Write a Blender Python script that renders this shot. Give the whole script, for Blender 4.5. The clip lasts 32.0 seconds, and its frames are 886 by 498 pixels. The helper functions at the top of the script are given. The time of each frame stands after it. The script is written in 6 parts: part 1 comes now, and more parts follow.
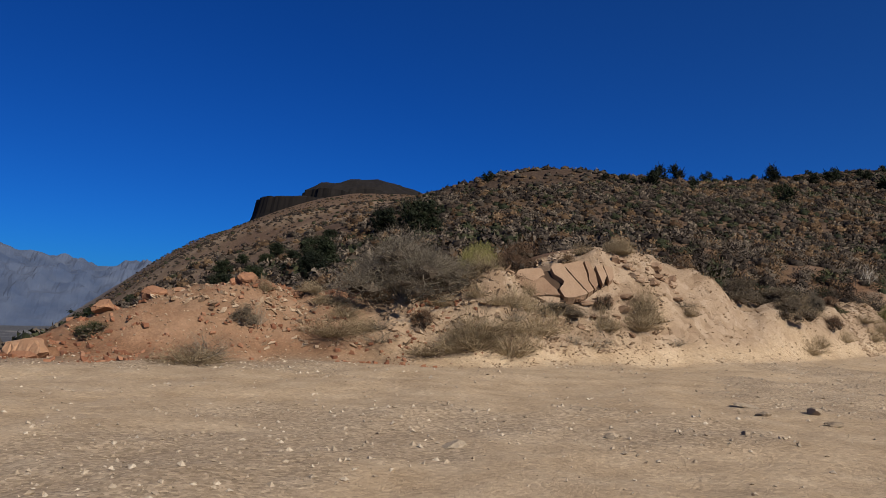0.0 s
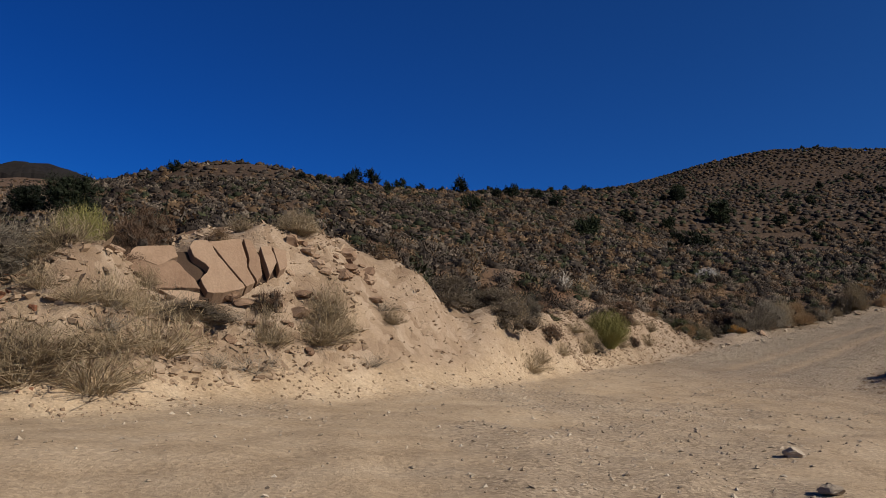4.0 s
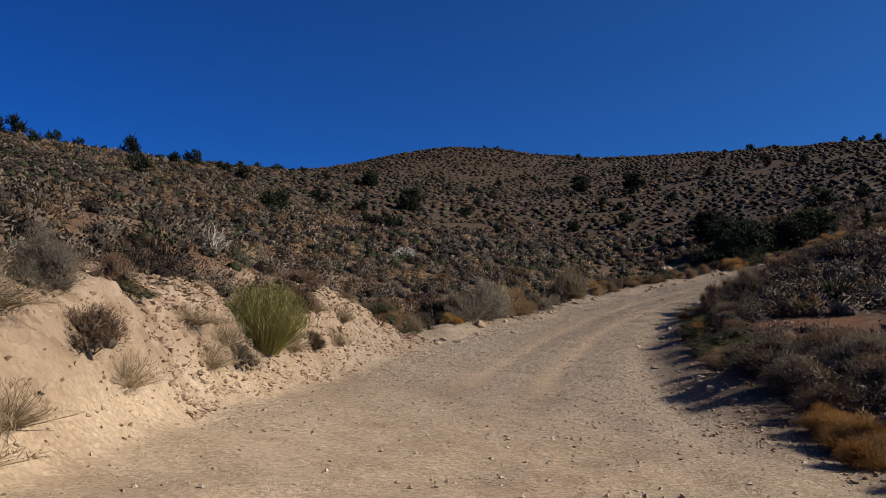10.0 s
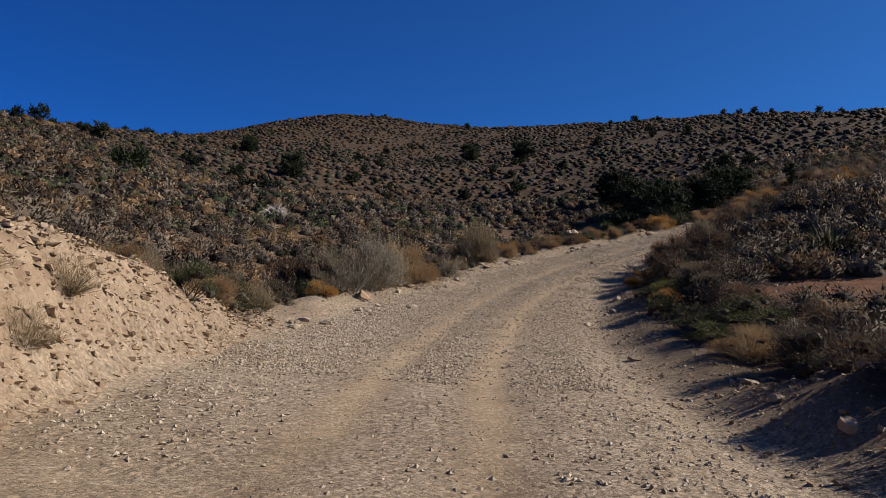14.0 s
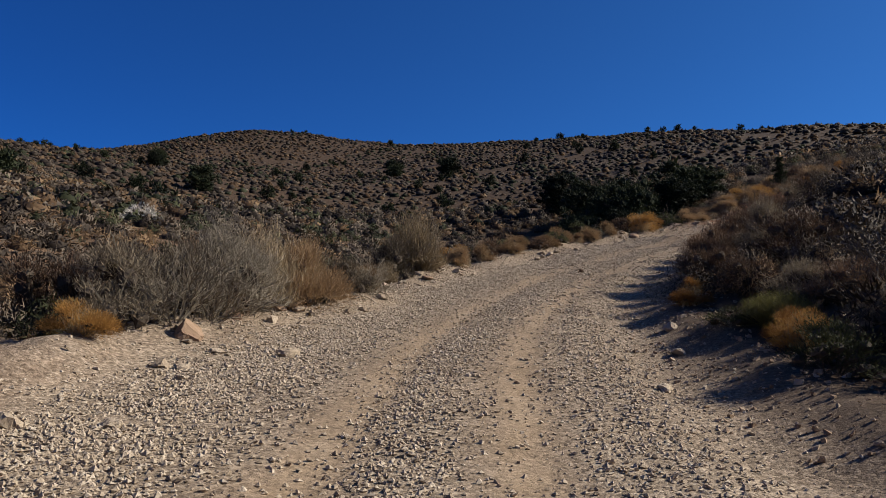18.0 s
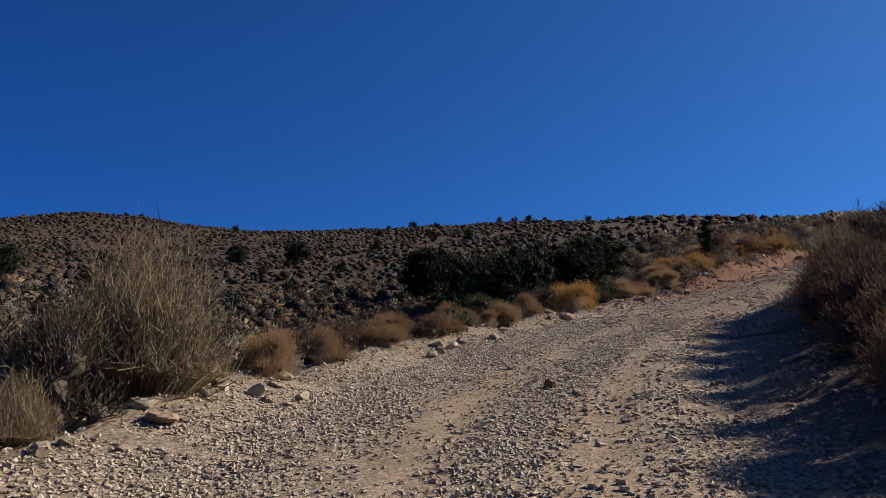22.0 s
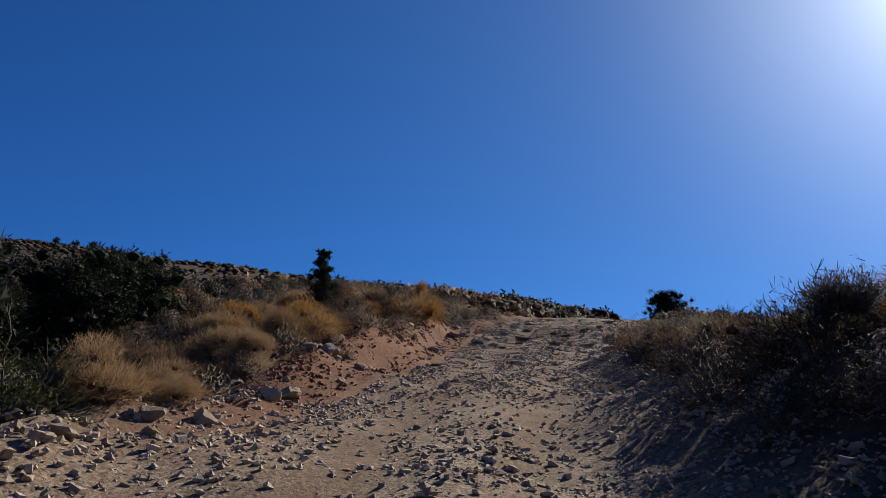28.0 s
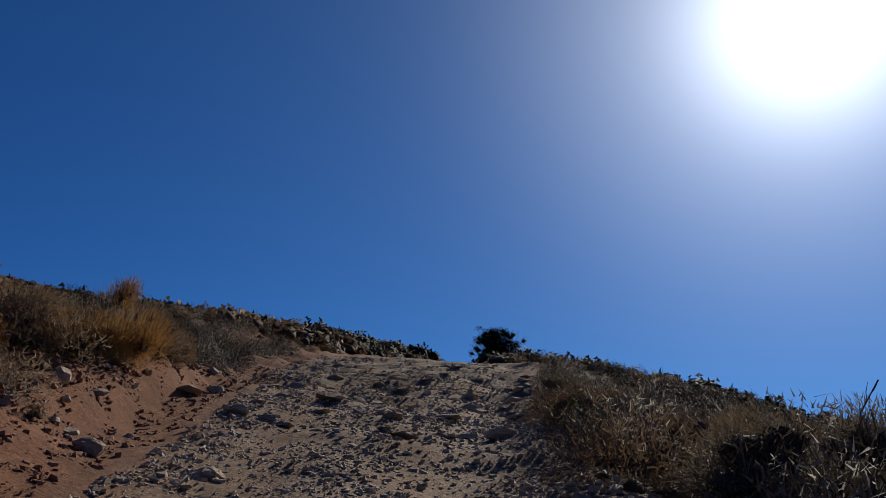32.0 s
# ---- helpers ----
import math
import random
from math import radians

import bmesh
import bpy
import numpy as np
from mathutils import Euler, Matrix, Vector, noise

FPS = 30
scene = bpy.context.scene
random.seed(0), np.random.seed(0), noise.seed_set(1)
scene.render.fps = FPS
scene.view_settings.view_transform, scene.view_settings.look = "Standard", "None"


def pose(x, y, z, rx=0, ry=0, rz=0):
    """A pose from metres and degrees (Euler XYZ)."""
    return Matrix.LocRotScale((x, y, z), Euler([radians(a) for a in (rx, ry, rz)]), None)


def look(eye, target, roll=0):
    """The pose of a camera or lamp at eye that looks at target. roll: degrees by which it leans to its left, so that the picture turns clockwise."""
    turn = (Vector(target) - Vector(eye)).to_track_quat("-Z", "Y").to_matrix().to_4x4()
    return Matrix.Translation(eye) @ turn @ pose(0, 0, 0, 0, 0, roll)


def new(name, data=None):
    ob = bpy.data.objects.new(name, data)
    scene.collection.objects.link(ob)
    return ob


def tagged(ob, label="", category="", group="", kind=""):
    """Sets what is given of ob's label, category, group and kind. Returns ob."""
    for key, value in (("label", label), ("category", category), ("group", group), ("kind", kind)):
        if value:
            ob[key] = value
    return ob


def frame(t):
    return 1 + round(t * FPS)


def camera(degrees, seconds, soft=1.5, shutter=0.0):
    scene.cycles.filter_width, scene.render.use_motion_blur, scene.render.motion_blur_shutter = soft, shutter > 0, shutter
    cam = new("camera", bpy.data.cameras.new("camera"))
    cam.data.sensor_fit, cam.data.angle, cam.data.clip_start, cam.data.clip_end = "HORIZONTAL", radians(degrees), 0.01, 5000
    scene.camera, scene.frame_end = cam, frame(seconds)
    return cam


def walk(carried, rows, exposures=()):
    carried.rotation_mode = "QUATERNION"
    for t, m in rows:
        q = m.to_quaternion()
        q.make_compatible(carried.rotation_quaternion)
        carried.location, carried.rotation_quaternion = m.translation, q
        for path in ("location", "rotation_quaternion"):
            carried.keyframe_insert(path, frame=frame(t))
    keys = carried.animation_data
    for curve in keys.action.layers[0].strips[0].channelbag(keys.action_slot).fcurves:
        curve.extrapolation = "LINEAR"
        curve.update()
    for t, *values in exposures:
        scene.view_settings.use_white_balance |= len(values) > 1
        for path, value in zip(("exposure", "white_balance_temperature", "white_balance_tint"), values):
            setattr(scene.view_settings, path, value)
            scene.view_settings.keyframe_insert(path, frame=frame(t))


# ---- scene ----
# ---------------------------------------------------------------- camera
cam = camera(58.2, 32.0, soft=0.7)
METRES, EYE, TILT, LEAN, TURN = 93.75, 1.5, 0.0, 0.0, 0.0
ROWS = [
    (0.0, 0.0, 0.0, 0.0, -0.13, 3.26, -2.28),
    (0.5, 0.0004, 0.0074, -0.0002, -1.08, 2.44, -1.78),
    (1.0, 0.001, 0.0156, -0.0001, -2.97, 2.54, -2.48),
    (1.5, 0.0032, 0.0247, -0.0003, -5.99, 3.02, -0.19),
    (2.0, 0.0052, 0.0346, -0.0005, -9.49, 4.29, -2.04),
    (2.5, 0.0085, 0.0451, -0.0005, -13.04, 4.01, -1.74),
    (3.0, 0.0125, 0.0555, -0.0006, -16.26, 4.6, -0.97),
    (3.5, 0.0171, 0.0662, -0.0005, -19.26, 4.21, 1.06),
    (4.0, 0.0209, 0.0767, -0.0007, -21.97, 4.59, -3.31),
    (4.5, 0.0267, 0.0868, -0.0006, -24.48, 4.53, 0.01),
    (6.5, 0.0511, 0.1249, 0.0002, -33.2, 4.7, 2.44),
    (7.0, 0.0576, 0.1355, -0.0003, -34.65, 4.47, -0.33),
    (7.5, 0.0651, 0.1458, -0.0005, -35.3, 3.32, 0.7),
    (8.0, 0.0725, 0.1563, -0.0005, -36.97, 3.65, -0.55),
    (8.5, 0.0806, 0.1669, -0.0008, -39.03, 3.96, -1.94),
    (9.0, 0.0894, 0.1778, -0.001, -40.68, 3.83, -3.1),
    (9.5, 0.0991, 0.1881, -0.0009, -42.4, 4.16, -2.56),
    (10.0, 0.1087, 0.1986, -0.0008, -44.17, 5.04, -4.5),
    (10.5, 0.1194, 0.2091, -0.0009, -45.72, 4.88, -4.12),
    (11.0, 0.1302, 0.2198, -0.001, -46.84, 3.85, -4.51),
    (11.5, 0.14, 0.2292, -0.0009, -48.15, 3.8, -4.96),
    (12.0, 0.1501, 0.2375, -0.0007, -49.05, 4.61, -2.89),
    (12.5, 0.1603, 0.2468, -0.001, -49.61, 3.32, -4.17),
    (13.0, 0.1709, 0.2555, -0.001, -50.4, 3.18, -1.95),
    (13.5, 0.1815, 0.2648, -0.0013, -51.33, 3.39, -2.79),
    (15.5, 0.2273, 0.303, -0.0012, -53.03, 4.27, -4.24),
    (16.0, 0.2405, 0.3125, -0.0011, -53.26, 4.33, -1.32),
    (16.5, 0.2533, 0.323, -0.0005, -54.69, 6.35, -3.59),
    (17.0, 0.2679, 0.3336, 0.0002, -55.48, 7.67, -3.45),
    (17.5, 0.2841, 0.3443, 0.0007, -56.22, 5.88, -1.18),
    (18.0, 0.3001, 0.3556, 0.0013, -57.63, 5.46, -2.88),
    (18.5, 0.3177, 0.3664, 0.0011, -58.06, 3.84, -1.26),
    (19.0, 0.3342, 0.3775, 0.0031, -59.14, 7.81, -2.26),
    (19.5, 0.3504, 0.3883, 0.0043, -61.03, 11.86, -4.38),
    (20.0, 0.3665, 0.3978, 0.0063, -60.96, 10.05, -2.75),
    (20.5, 0.3831, 0.4074, 0.0083, -62.49, 10.67, -3.99),
    (21.0, 0.4006, 0.4165, 0.0105, -64.08, 11.37, -3.49),
    (21.5, 0.4175, 0.4244, 0.0129, -65.82, 11.71, -3.17),
    (22.0, 0.4353, 0.4316, 0.0157, -68.23, 12.43, -1.43),
    (22.5, 0.4527, 0.438, 0.0186, -71.05, 13.76, -1.4),
    (23.0, 0.4704, 0.4438, 0.0215, -73.55, 14.21, -1.73),
    (23.5, 0.4883, 0.4488, 0.0248, -76.75, 15.37, -2.65),
    (24.0, 0.5065, 0.4527, 0.0284, -80.08, 16.35, -3.02),
    (24.5, 0.5252, 0.4562, 0.0315, -82.84, 15.74, -4.2),
    (25.0, 0.5435, 0.458, 0.0356, -84.65, 16.08, -2.82),
    (25.5, 0.5617, 0.46, 0.039, -87.22, 16.67, -4.23),
    (27.5, 0.6331, 0.4589, 0.0539, -98.04, 17.09, -6.19),
    (28.0, 0.651, 0.4561, 0.0577, -99.31, 17.67, -3.48),
    (28.5, 0.6684, 0.4537, 0.0617, -100.6, 17.6, -3.94),
    (29.0, 0.6856, 0.4513, 0.0659, -102.59, 19.46, -4.94),
    (29.5, 0.7027, 0.4478, 0.07, -103.71, 18.83, -3.89),
    (30.0, 0.7197, 0.4438, 0.0743, -105.56, 18.61, -3.66),
    (30.5, 0.7362, 0.4392, 0.0786, -107.68, 18.8, -3.07),
    (31.0, 0.7523, 0.4342, 0.0828, -110.6, 20.51, -4.36),
    (31.5, 0.7681, 0.4291, 0.0873, -112.71, 20.39, -5.51),
    (32.0, 0.7837, 0.423, 0.0915, -113.31, 20.8, -2.78),
]
EXPOSURES = [(0.0, 0.26), (3.0, 0.18), (4.5, 0.16), (8.0, 0.27), (10.0, 0.5), (16.0, 0.58), (25.0, 0.61), (29.0, 0.46), (31.0, 0.14), (32.0, -0.07)]
walk(cam, [(t, pose(0, 0, EYE, TILT, LEAN, TURN) @ pose(METRES * x, METRES * y, METRES * z, 90 + pitch, roll, yaw)) for t, x, y, z, yaw, pitch, roll in ROWS], EXPOSURES)

# ---------------------------------------------------------------- world and sun
SUN_AZ, SUN_EL = 140.5, 35.0      # degrees clockwise from +y, and above the horizon
world = bpy.data.worlds.new("desert_sky")
scene.world = world
world.use_nodes = True
wn = world.node_tree
wn.nodes.clear()
sky = wn.nodes.new("ShaderNodeTexSky")
sky.sky_type = "NISHITA"
sky.sun_disc = False
sky.sun_elevation = radians(SUN_EL)
sky.sun_rotation = radians(SUN_AZ)
sky.altitude = 1500
sky.air_density = 0.8
sky.dust_density = 0.25
sky.ozone_density = 3.0
tint = wn.nodes.new("ShaderNodeMix")
tint.data_type, tint.blend_type = "RGBA", "MULTIPLY"
tint.inputs[0].default_value = 1.0
back = wn.nodes.new("ShaderNodeBackground")
back.inputs["Strength"].default_value = 0.0405
out = wn.nodes.new("ShaderNodeOutputWorld")
wn.links.new(sky.outputs["Color"], tint.inputs[6])
sun_dir = Vector((math.sin(radians(SUN_AZ)) * math.cos(radians(SUN_EL)), math.cos(radians(SUN_AZ)) * math.cos(radians(SUN_EL)), math.sin(radians(SUN_EL))))
# the bright haze round the sun
ray_dir = wn.nodes.new("ShaderNodeTexCoord")
dot = wn.nodes.new("ShaderNodeVectorMath")
dot.operation = "DOT_PRODUCT"
dot.inputs[1].default_value = sun_dir
wn.links.new(ray_dir.outputs["Generated"], dot.inputs[0])
# the sky brightens towards the sun
shift = wn.nodes.new("ShaderNodeMapRange")
shift.inputs["From Min"].default_value, shift.inputs["From Max"].default_value = -0.7, 1.0
shift.inputs["To Min"].default_value, shift.inputs["To Max"].default_value = 1.25, 1.84
wn.links.new(dot.outputs["Value"], shift.inputs["Value"])
lit = wn.nodes.new("ShaderNodeVectorMath")
lit.operation = "SCALE"
wn.links.new(tint.outputs[2], lit.inputs[0])
wn.links.new(shift.outputs["Result"], lit.inputs["Scale"])
wn.links.new(lit.outputs[0], back.inputs["Color"])
hue = wn.nodes.new("ShaderNodeValToRGB")
hue.color_ramp.elements[0].color = (0.046, 0.36, 1.0, 1)
hue.color_ramp.elements[1].color = (0.25, 0.63, 1.0, 1)
toward = wn.nodes.new("ShaderNodeMapRange")
toward.inputs["From Min"].default_value, toward.inputs["From Max"].default_value = -0.5, 0.95
wn.links.new(dot.outputs["Value"], toward.inputs["Value"])
wn.links.new(toward.outputs["Result"], hue.inputs["Fac"])
wn.links.new(hue.outputs["Color"], tint.inputs[7])
glow = []
for power, gain in ((1400, 3.75), (170, 1.15), (34, 0.5), (9, 0.06)):
    up = wn.nodes.new("ShaderNodeMath")
    up.operation, up.use_clamp = "MAXIMUM", True
    wn.links.new(dot.outputs["Value"], up.inputs[0])
    pw = wn.nodes.new("ShaderNodeMath")
    pw.operation = "POWER"
    wn.links.new(up.outputs[0], pw.inputs[0])
    pw.inputs[1].default_value = power
    gn = wn.nodes.new("ShaderNodeMath")
    gn.operation = "MULTIPLY"
    wn.links.new(pw.outputs[0], gn.inputs[0])
    gn.inputs[1].default_value = gain
    glow.append(gn.outputs[0])
for k in (1, 2, 3):
    sm = wn.nodes.new("ShaderNodeMath")
    wn.links.new(glow[0], sm.inputs[0])
    wn.links.new(glow[k], sm.inputs[1])
    glow[0] = sm.outputs[0]
haze = wn.nodes.new("ShaderNodeBackground")
haze.inputs["Color"].default_value = (0.92, 0.95, 1.0, 1)
wn.links.new(glow[0], haze.inputs["Strength"])
both = wn.nodes.new("ShaderNodeAddShader")
wn.links.new(back.outputs[0], both.inputs[0])
wn.links.new(haze.outputs[0], both.inputs[1])
wn.links.new(both.outputs[0], out.inputs["Surface"])

sun_data = bpy.data.lights.new("sun", "SUN")
sun_data.energy, sun_data.angle, sun_data.color = 5.0, radians(0.53), (1.0, 0.93, 0.81)
sun = new("sun", sun_data)
sun.matrix_world = look(sun_dir * 300, (0, 0, 0))

# ---------------------------------------------------------------- materials
def nodes_of(name):
    m = bpy.data.materials.new(name)
    m.use_nodes = True
    nt = m.node_tree
    return m, nt, nt.nodes["Principled BSDF"]


def add(nt, kind, **values):
    n = nt.nodes.new(kind)
    for k, v in values.items():
        if k in n.inputs:
            n.inputs[k].default_value = v
    return n


def ramp(nt, fac, stops):
    r = nt.nodes.new("ShaderNodeValToRGB")
    el = r.color_ramp.elements
    while len(el) < len(stops):
        el.new(0.5)
    for e, (p, c) in zip(el, stops):
        e.position, e.color = p, (*c, 1)
    nt.links.new(fac, r.inputs["Fac"])
    return r.outputs["Color"]


def noise_tex(nt, co, scale, detail=5.0, rough=0.6):
    n = add(nt, "ShaderNodeTexNoise", Scale=scale, Detail=detail, Roughness=rough)
    nt.links.new(co, n.inputs["Vector"])
    return n.outputs["Fac"]


def mixed(nt, fac, a, b, blend="MIX"):
    m = nt.nodes.new("ShaderNodeMix")
    m.data_type, m.blend_type = "RGBA", blend
    for sock, v in ((m.inputs[0], fac), (m.inputs[6], a), (m.inputs[7], b)):
        if isinstance(v, (int, float)):
            sock.default_value = v
        elif isinstance(v, tuple):
            sock.default_value = (*v, 1)
        else:
            nt.links.new(v, sock)
    return m.outputs[2]


def calc(nt, op, a, b=0.0, clamp=False):
    m = nt.nodes.new("ShaderNodeMath")
    m.operation, m.use_clamp = op, clamp
    for sock, v in zip(m.inputs, (a, b)):
        if isinstance(v, (int, float)):
            sock.default_value = v
        else:
            nt.links.new(v, sock)
    return m.outputs[0]


def bump(nt, bsdf, height, strength, dist, after=None):
    b = add(nt, "ShaderNodeBump", Strength=strength, Distance=dist)
    nt.links.new(height, b.inputs["Height"])
    if after is not None:
        nt.links.new(after, b.inputs["Normal"])
    nt.links.new(b.outputs["Normal"], bsdf.inputs["Normal"])
    return b.outputs["Normal"]


def spot(nt, name):
    a = nt.nodes.new("ShaderNodeAttribute")
    a.attribute_name = name
    return a.outputs["Fac"]


def ground_material():
    m, nt, bs = nodes_of("desert_ground")
    co = nt.nodes.new("ShaderNodeTexCoord").outputs["Object"]
    big, mid, fine = noise_tex(nt, co, 0.16), noise_tex(nt, co, 1.3, 6), noise_tex(nt, co, 14.0, 6, 0.7)
    soil = ramp(nt, mid, [(0.25, (0.066, 0.038, 0.022)), (0.55, (0.13, 0.08, 0.048)), (0.8, (0.235, 0.162, 0.104))])
    sand = ramp(nt, mid, [(0.2, (0.285, 0.205, 0.128)), (0.5, (0.38, 0.285, 0.187)), (0.8, (0.45, 0.352, 0.245))])
    gravel = ramp(nt, fine, [(0.25, (0.15, 0.115, 0.083)), (0.5, (0.255, 0.2, 0.146)), (0.75, (0.36, 0.3, 0.23))])
    red = ramp(nt, mid, [(0.2, (0.085, 0.034, 0.017)), (0.55, (0.148, 0.064, 0.032)), (0.85, (0.23, 0.118, 0.063))])
    black = ramp(nt, mid, [(0.3, (0.0198, 0.0158, 0.0145)), (0.7, (0.059, 0.046, 0.04))])
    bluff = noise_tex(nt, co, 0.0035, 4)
    # distance haze is put into the plain's base colour as blue-grey
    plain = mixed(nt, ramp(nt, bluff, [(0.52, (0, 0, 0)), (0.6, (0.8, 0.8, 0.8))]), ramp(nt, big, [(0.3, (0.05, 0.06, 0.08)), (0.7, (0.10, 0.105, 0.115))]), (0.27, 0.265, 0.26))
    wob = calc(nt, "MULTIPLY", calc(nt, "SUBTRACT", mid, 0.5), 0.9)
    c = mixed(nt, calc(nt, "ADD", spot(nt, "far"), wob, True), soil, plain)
    # dark littered soil under scrub; on the right verge it paints in shade
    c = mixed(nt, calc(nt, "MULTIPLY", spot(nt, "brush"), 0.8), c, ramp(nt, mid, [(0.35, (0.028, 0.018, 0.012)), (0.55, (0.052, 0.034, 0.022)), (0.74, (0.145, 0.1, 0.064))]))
    c = mixed(nt, calc(nt, "ADD", spot(nt, "red"), calc(nt, "MULTIPLY", wob, spot(nt, "red")), True), c, red)
    c = mixed(nt, spot(nt, "cap"), c, black)
    c = mixed(nt, spot(nt, "sand"), c, sand)
    c = mixed(nt, calc(nt, "ADD", spot(nt, "gravel"), calc(nt, "MULTIPLY", wob, spot(nt, "gravel")), True), c, gravel)
    vor = add(nt, "ShaderNodeTexVoronoi", Scale=26.0)
    nt.links.new(co, vor.inputs["Vector"])
    grain = nt.nodes.new("ShaderNodeSeparateColor")
    nt.links.new(vor.outputs["Color"], grain.inputs["Color"])
    peb = ramp(nt, grain.outputs[0], [(0.08, (0.5, 0.48, 0.46)), (0.22, (0.82, 0.8, 0.78)), (0.6, (0.98, 0.97, 0.96)), (0.93, (1.5, 1.5, 1.5))])
    c = mixed(nt, calc(nt, "MULTIPLY", calc(nt, "ADD", spot(nt, "gravel"), 0.45), 0.7), c, peb, "MULTIPLY")
    # broken rock in the face of the bank: stained blocks with open joints
    warp = add(nt, "ShaderNodeVectorMath")
    warp.operation = "ADD"
    nt.links.new(co, warp.inputs[0])
    wobble = nt.nodes.new("ShaderNodeTexNoise")
    wobble.inputs["Scale"].default_value = 1.7
    wobble.inputs["Detail"].default_value = 6.0
    nt.links.new(co, wobble.inputs["Vector"])
    nt.links.new(wobble.outputs["Color"], warp.inputs[1])
    joint = add(nt, "ShaderNodeTexVoronoi", Scale=3.6)
    joint.feature = "DISTANCE_TO_EDGE"
    cell = add(nt, "ShaderNodeTexVoronoi", Scale=3.6)
    for v in (joint, cell):
        nt.links.new(warp.outputs[0], v.inputs["Vector"])
    tone = nt.nodes.new("ShaderNodeSeparateColor")
    nt.links.new(cell.outputs["Color"], tone.inputs["Color"])
    blocks = ramp(nt, calc(nt, "ADD", calc(nt, "MULTIPLY", tone.outputs[0], 0.35), calc(nt, "MULTIPLY", mid, 0.7)), [(0.25, (0.17, 0.113, 0.072)), (0.5, (0.25, 0.178, 0.12)), (0.75, (0.315, 0.238, 0.17))])
    blocks = mixed(nt, calc(nt, "MULTIPLY", ramp(nt, joint.outputs["Distance"], [(0.0, (1, 1, 1)), (0.03, (0, 0, 0))]), ramp(nt, mid, [(0.45, (0, 0, 0)), (0.65, (0.462, 0.462, 0.462))])), blocks, (0.106, 0.063, 0.04))
    where = calc(nt, "MULTIPLY", spot(nt, "broken"), ramp(nt, noise_tex(nt, co, 0.9, 4), [(0.3, (0.45, 0.45, 0.45)), (0.5, (1, 1, 1))]))
    c = mixed(nt, where, c, blocks)
    c = mixed(nt, 0.5, c, ramp(nt, fine, [(0.2, (0.62, 0.6, 0.58)), (0.7, (1.15, 1.13, 1.1))]), "MULTIPLY")
    c = mixed(nt, 0.6, c, ramp(nt, big, [(0.3, (0.82, 0.78, 0.74)), (0.7, (1.08, 1.08, 1.08))]), "MULTIPLY")
    nt.links.new(c, bs.inputs["Base Color"])
    bs.inputs["Roughness"].default_value = 0.95
    bs.inputs["Specular IOR Level"].default_value = 0.15
    n = bump(nt, bs, mid, 0.3, 0.1)
    n = bump(nt, bs, fine, 0.8, 0.035, n)
    n = bump(nt, bs, calc(nt, "MULTIPLY", calc(nt, "MINIMUM", joint.outputs["Distance"], 0.1), where), 0.4, 0.2, n)
    bump(nt, bs, calc(nt, "MULTIPLY", calc(nt, "SUBTRACT", 0.5, vor.outputs["Distance"]), calc(nt, "ADD", spot(nt, "gravel"), 0.2)), 0.4, 0.02, n)
    return m


def plant_material(name, dark, light, rough=0.8, thin=0.0, tint=True):
    """Twigs and leaves: the hue wanders from plant to plant and from blade to blade."""
    m, nt, bs = nodes_of(name)
    info = nt.nodes.new("ShaderNodeObjectInfo").outputs["Random"]
    isl = nt.nodes.new("ShaderNodeNewGeometry").outputs["Random Per Island"]
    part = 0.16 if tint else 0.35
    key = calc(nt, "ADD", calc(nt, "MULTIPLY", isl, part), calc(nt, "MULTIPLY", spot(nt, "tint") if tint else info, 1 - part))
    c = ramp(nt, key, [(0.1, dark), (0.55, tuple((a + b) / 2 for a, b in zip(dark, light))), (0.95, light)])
    nt.links.new(c, bs.inputs["Base Color"])
    bs.inputs["Roughness"].default_value = rough
    bs.inputs["Specular IOR Level"].default_value = 0.15
    if thin:
        tr = nt.nodes.new("ShaderNodeBsdfTranslucent")
        nt.links.new(c, tr.inputs["Color"])
        mx = nt.nodes.new("ShaderNodeMixShader")
        mx.inputs[0].default_value = thin
        nt.links.new(bs.outputs[0], mx.inputs[1])
        nt.links.new(tr.outputs[0], mx.inputs[2])
        nt.links.new(mx.outputs[0], nt.nodes["Material Output"].inputs["Surface"])
    return m


def rock_material(name, stops, scale=3.0, island=False):
    m, nt, bs = nodes_of(name)
    co = nt.nodes.new("ShaderNodeTexCoord").outputs["Object"]
    mid, fine = noise_tex(nt, co, scale, 6), noise_tex(nt, co, scale * 9, 5, 0.7)
    if island:
        rnd = nt.nodes.new("ShaderNodeNewGeometry").outputs["Random Per Island"]
    else:
        rnd = nt.nodes.new("ShaderNodeObjectInfo").outputs["Random"]
    key = calc(nt, "ADD", calc(nt, "MULTIPLY", mid, 0.45), calc(nt, "MULTIPLY", rnd, 0.5))
    c = ramp(nt, key, stops)
    c = mixed(nt, 0.6, c, ramp(nt, fine, [(0.25, (0.65, 0.63, 0.6)), (0.75, (1.15, 1.13, 1.1))]), "MULTIPLY")
    nt.links.new(c, bs.inputs["Base Color"])
    bs.inputs["Roughness"].default_value = 0.92
    bs.inputs["Specular IOR Level"].default_value = 0.2
    bump(nt, bs, fine, 0.6, 0.02)
    return m


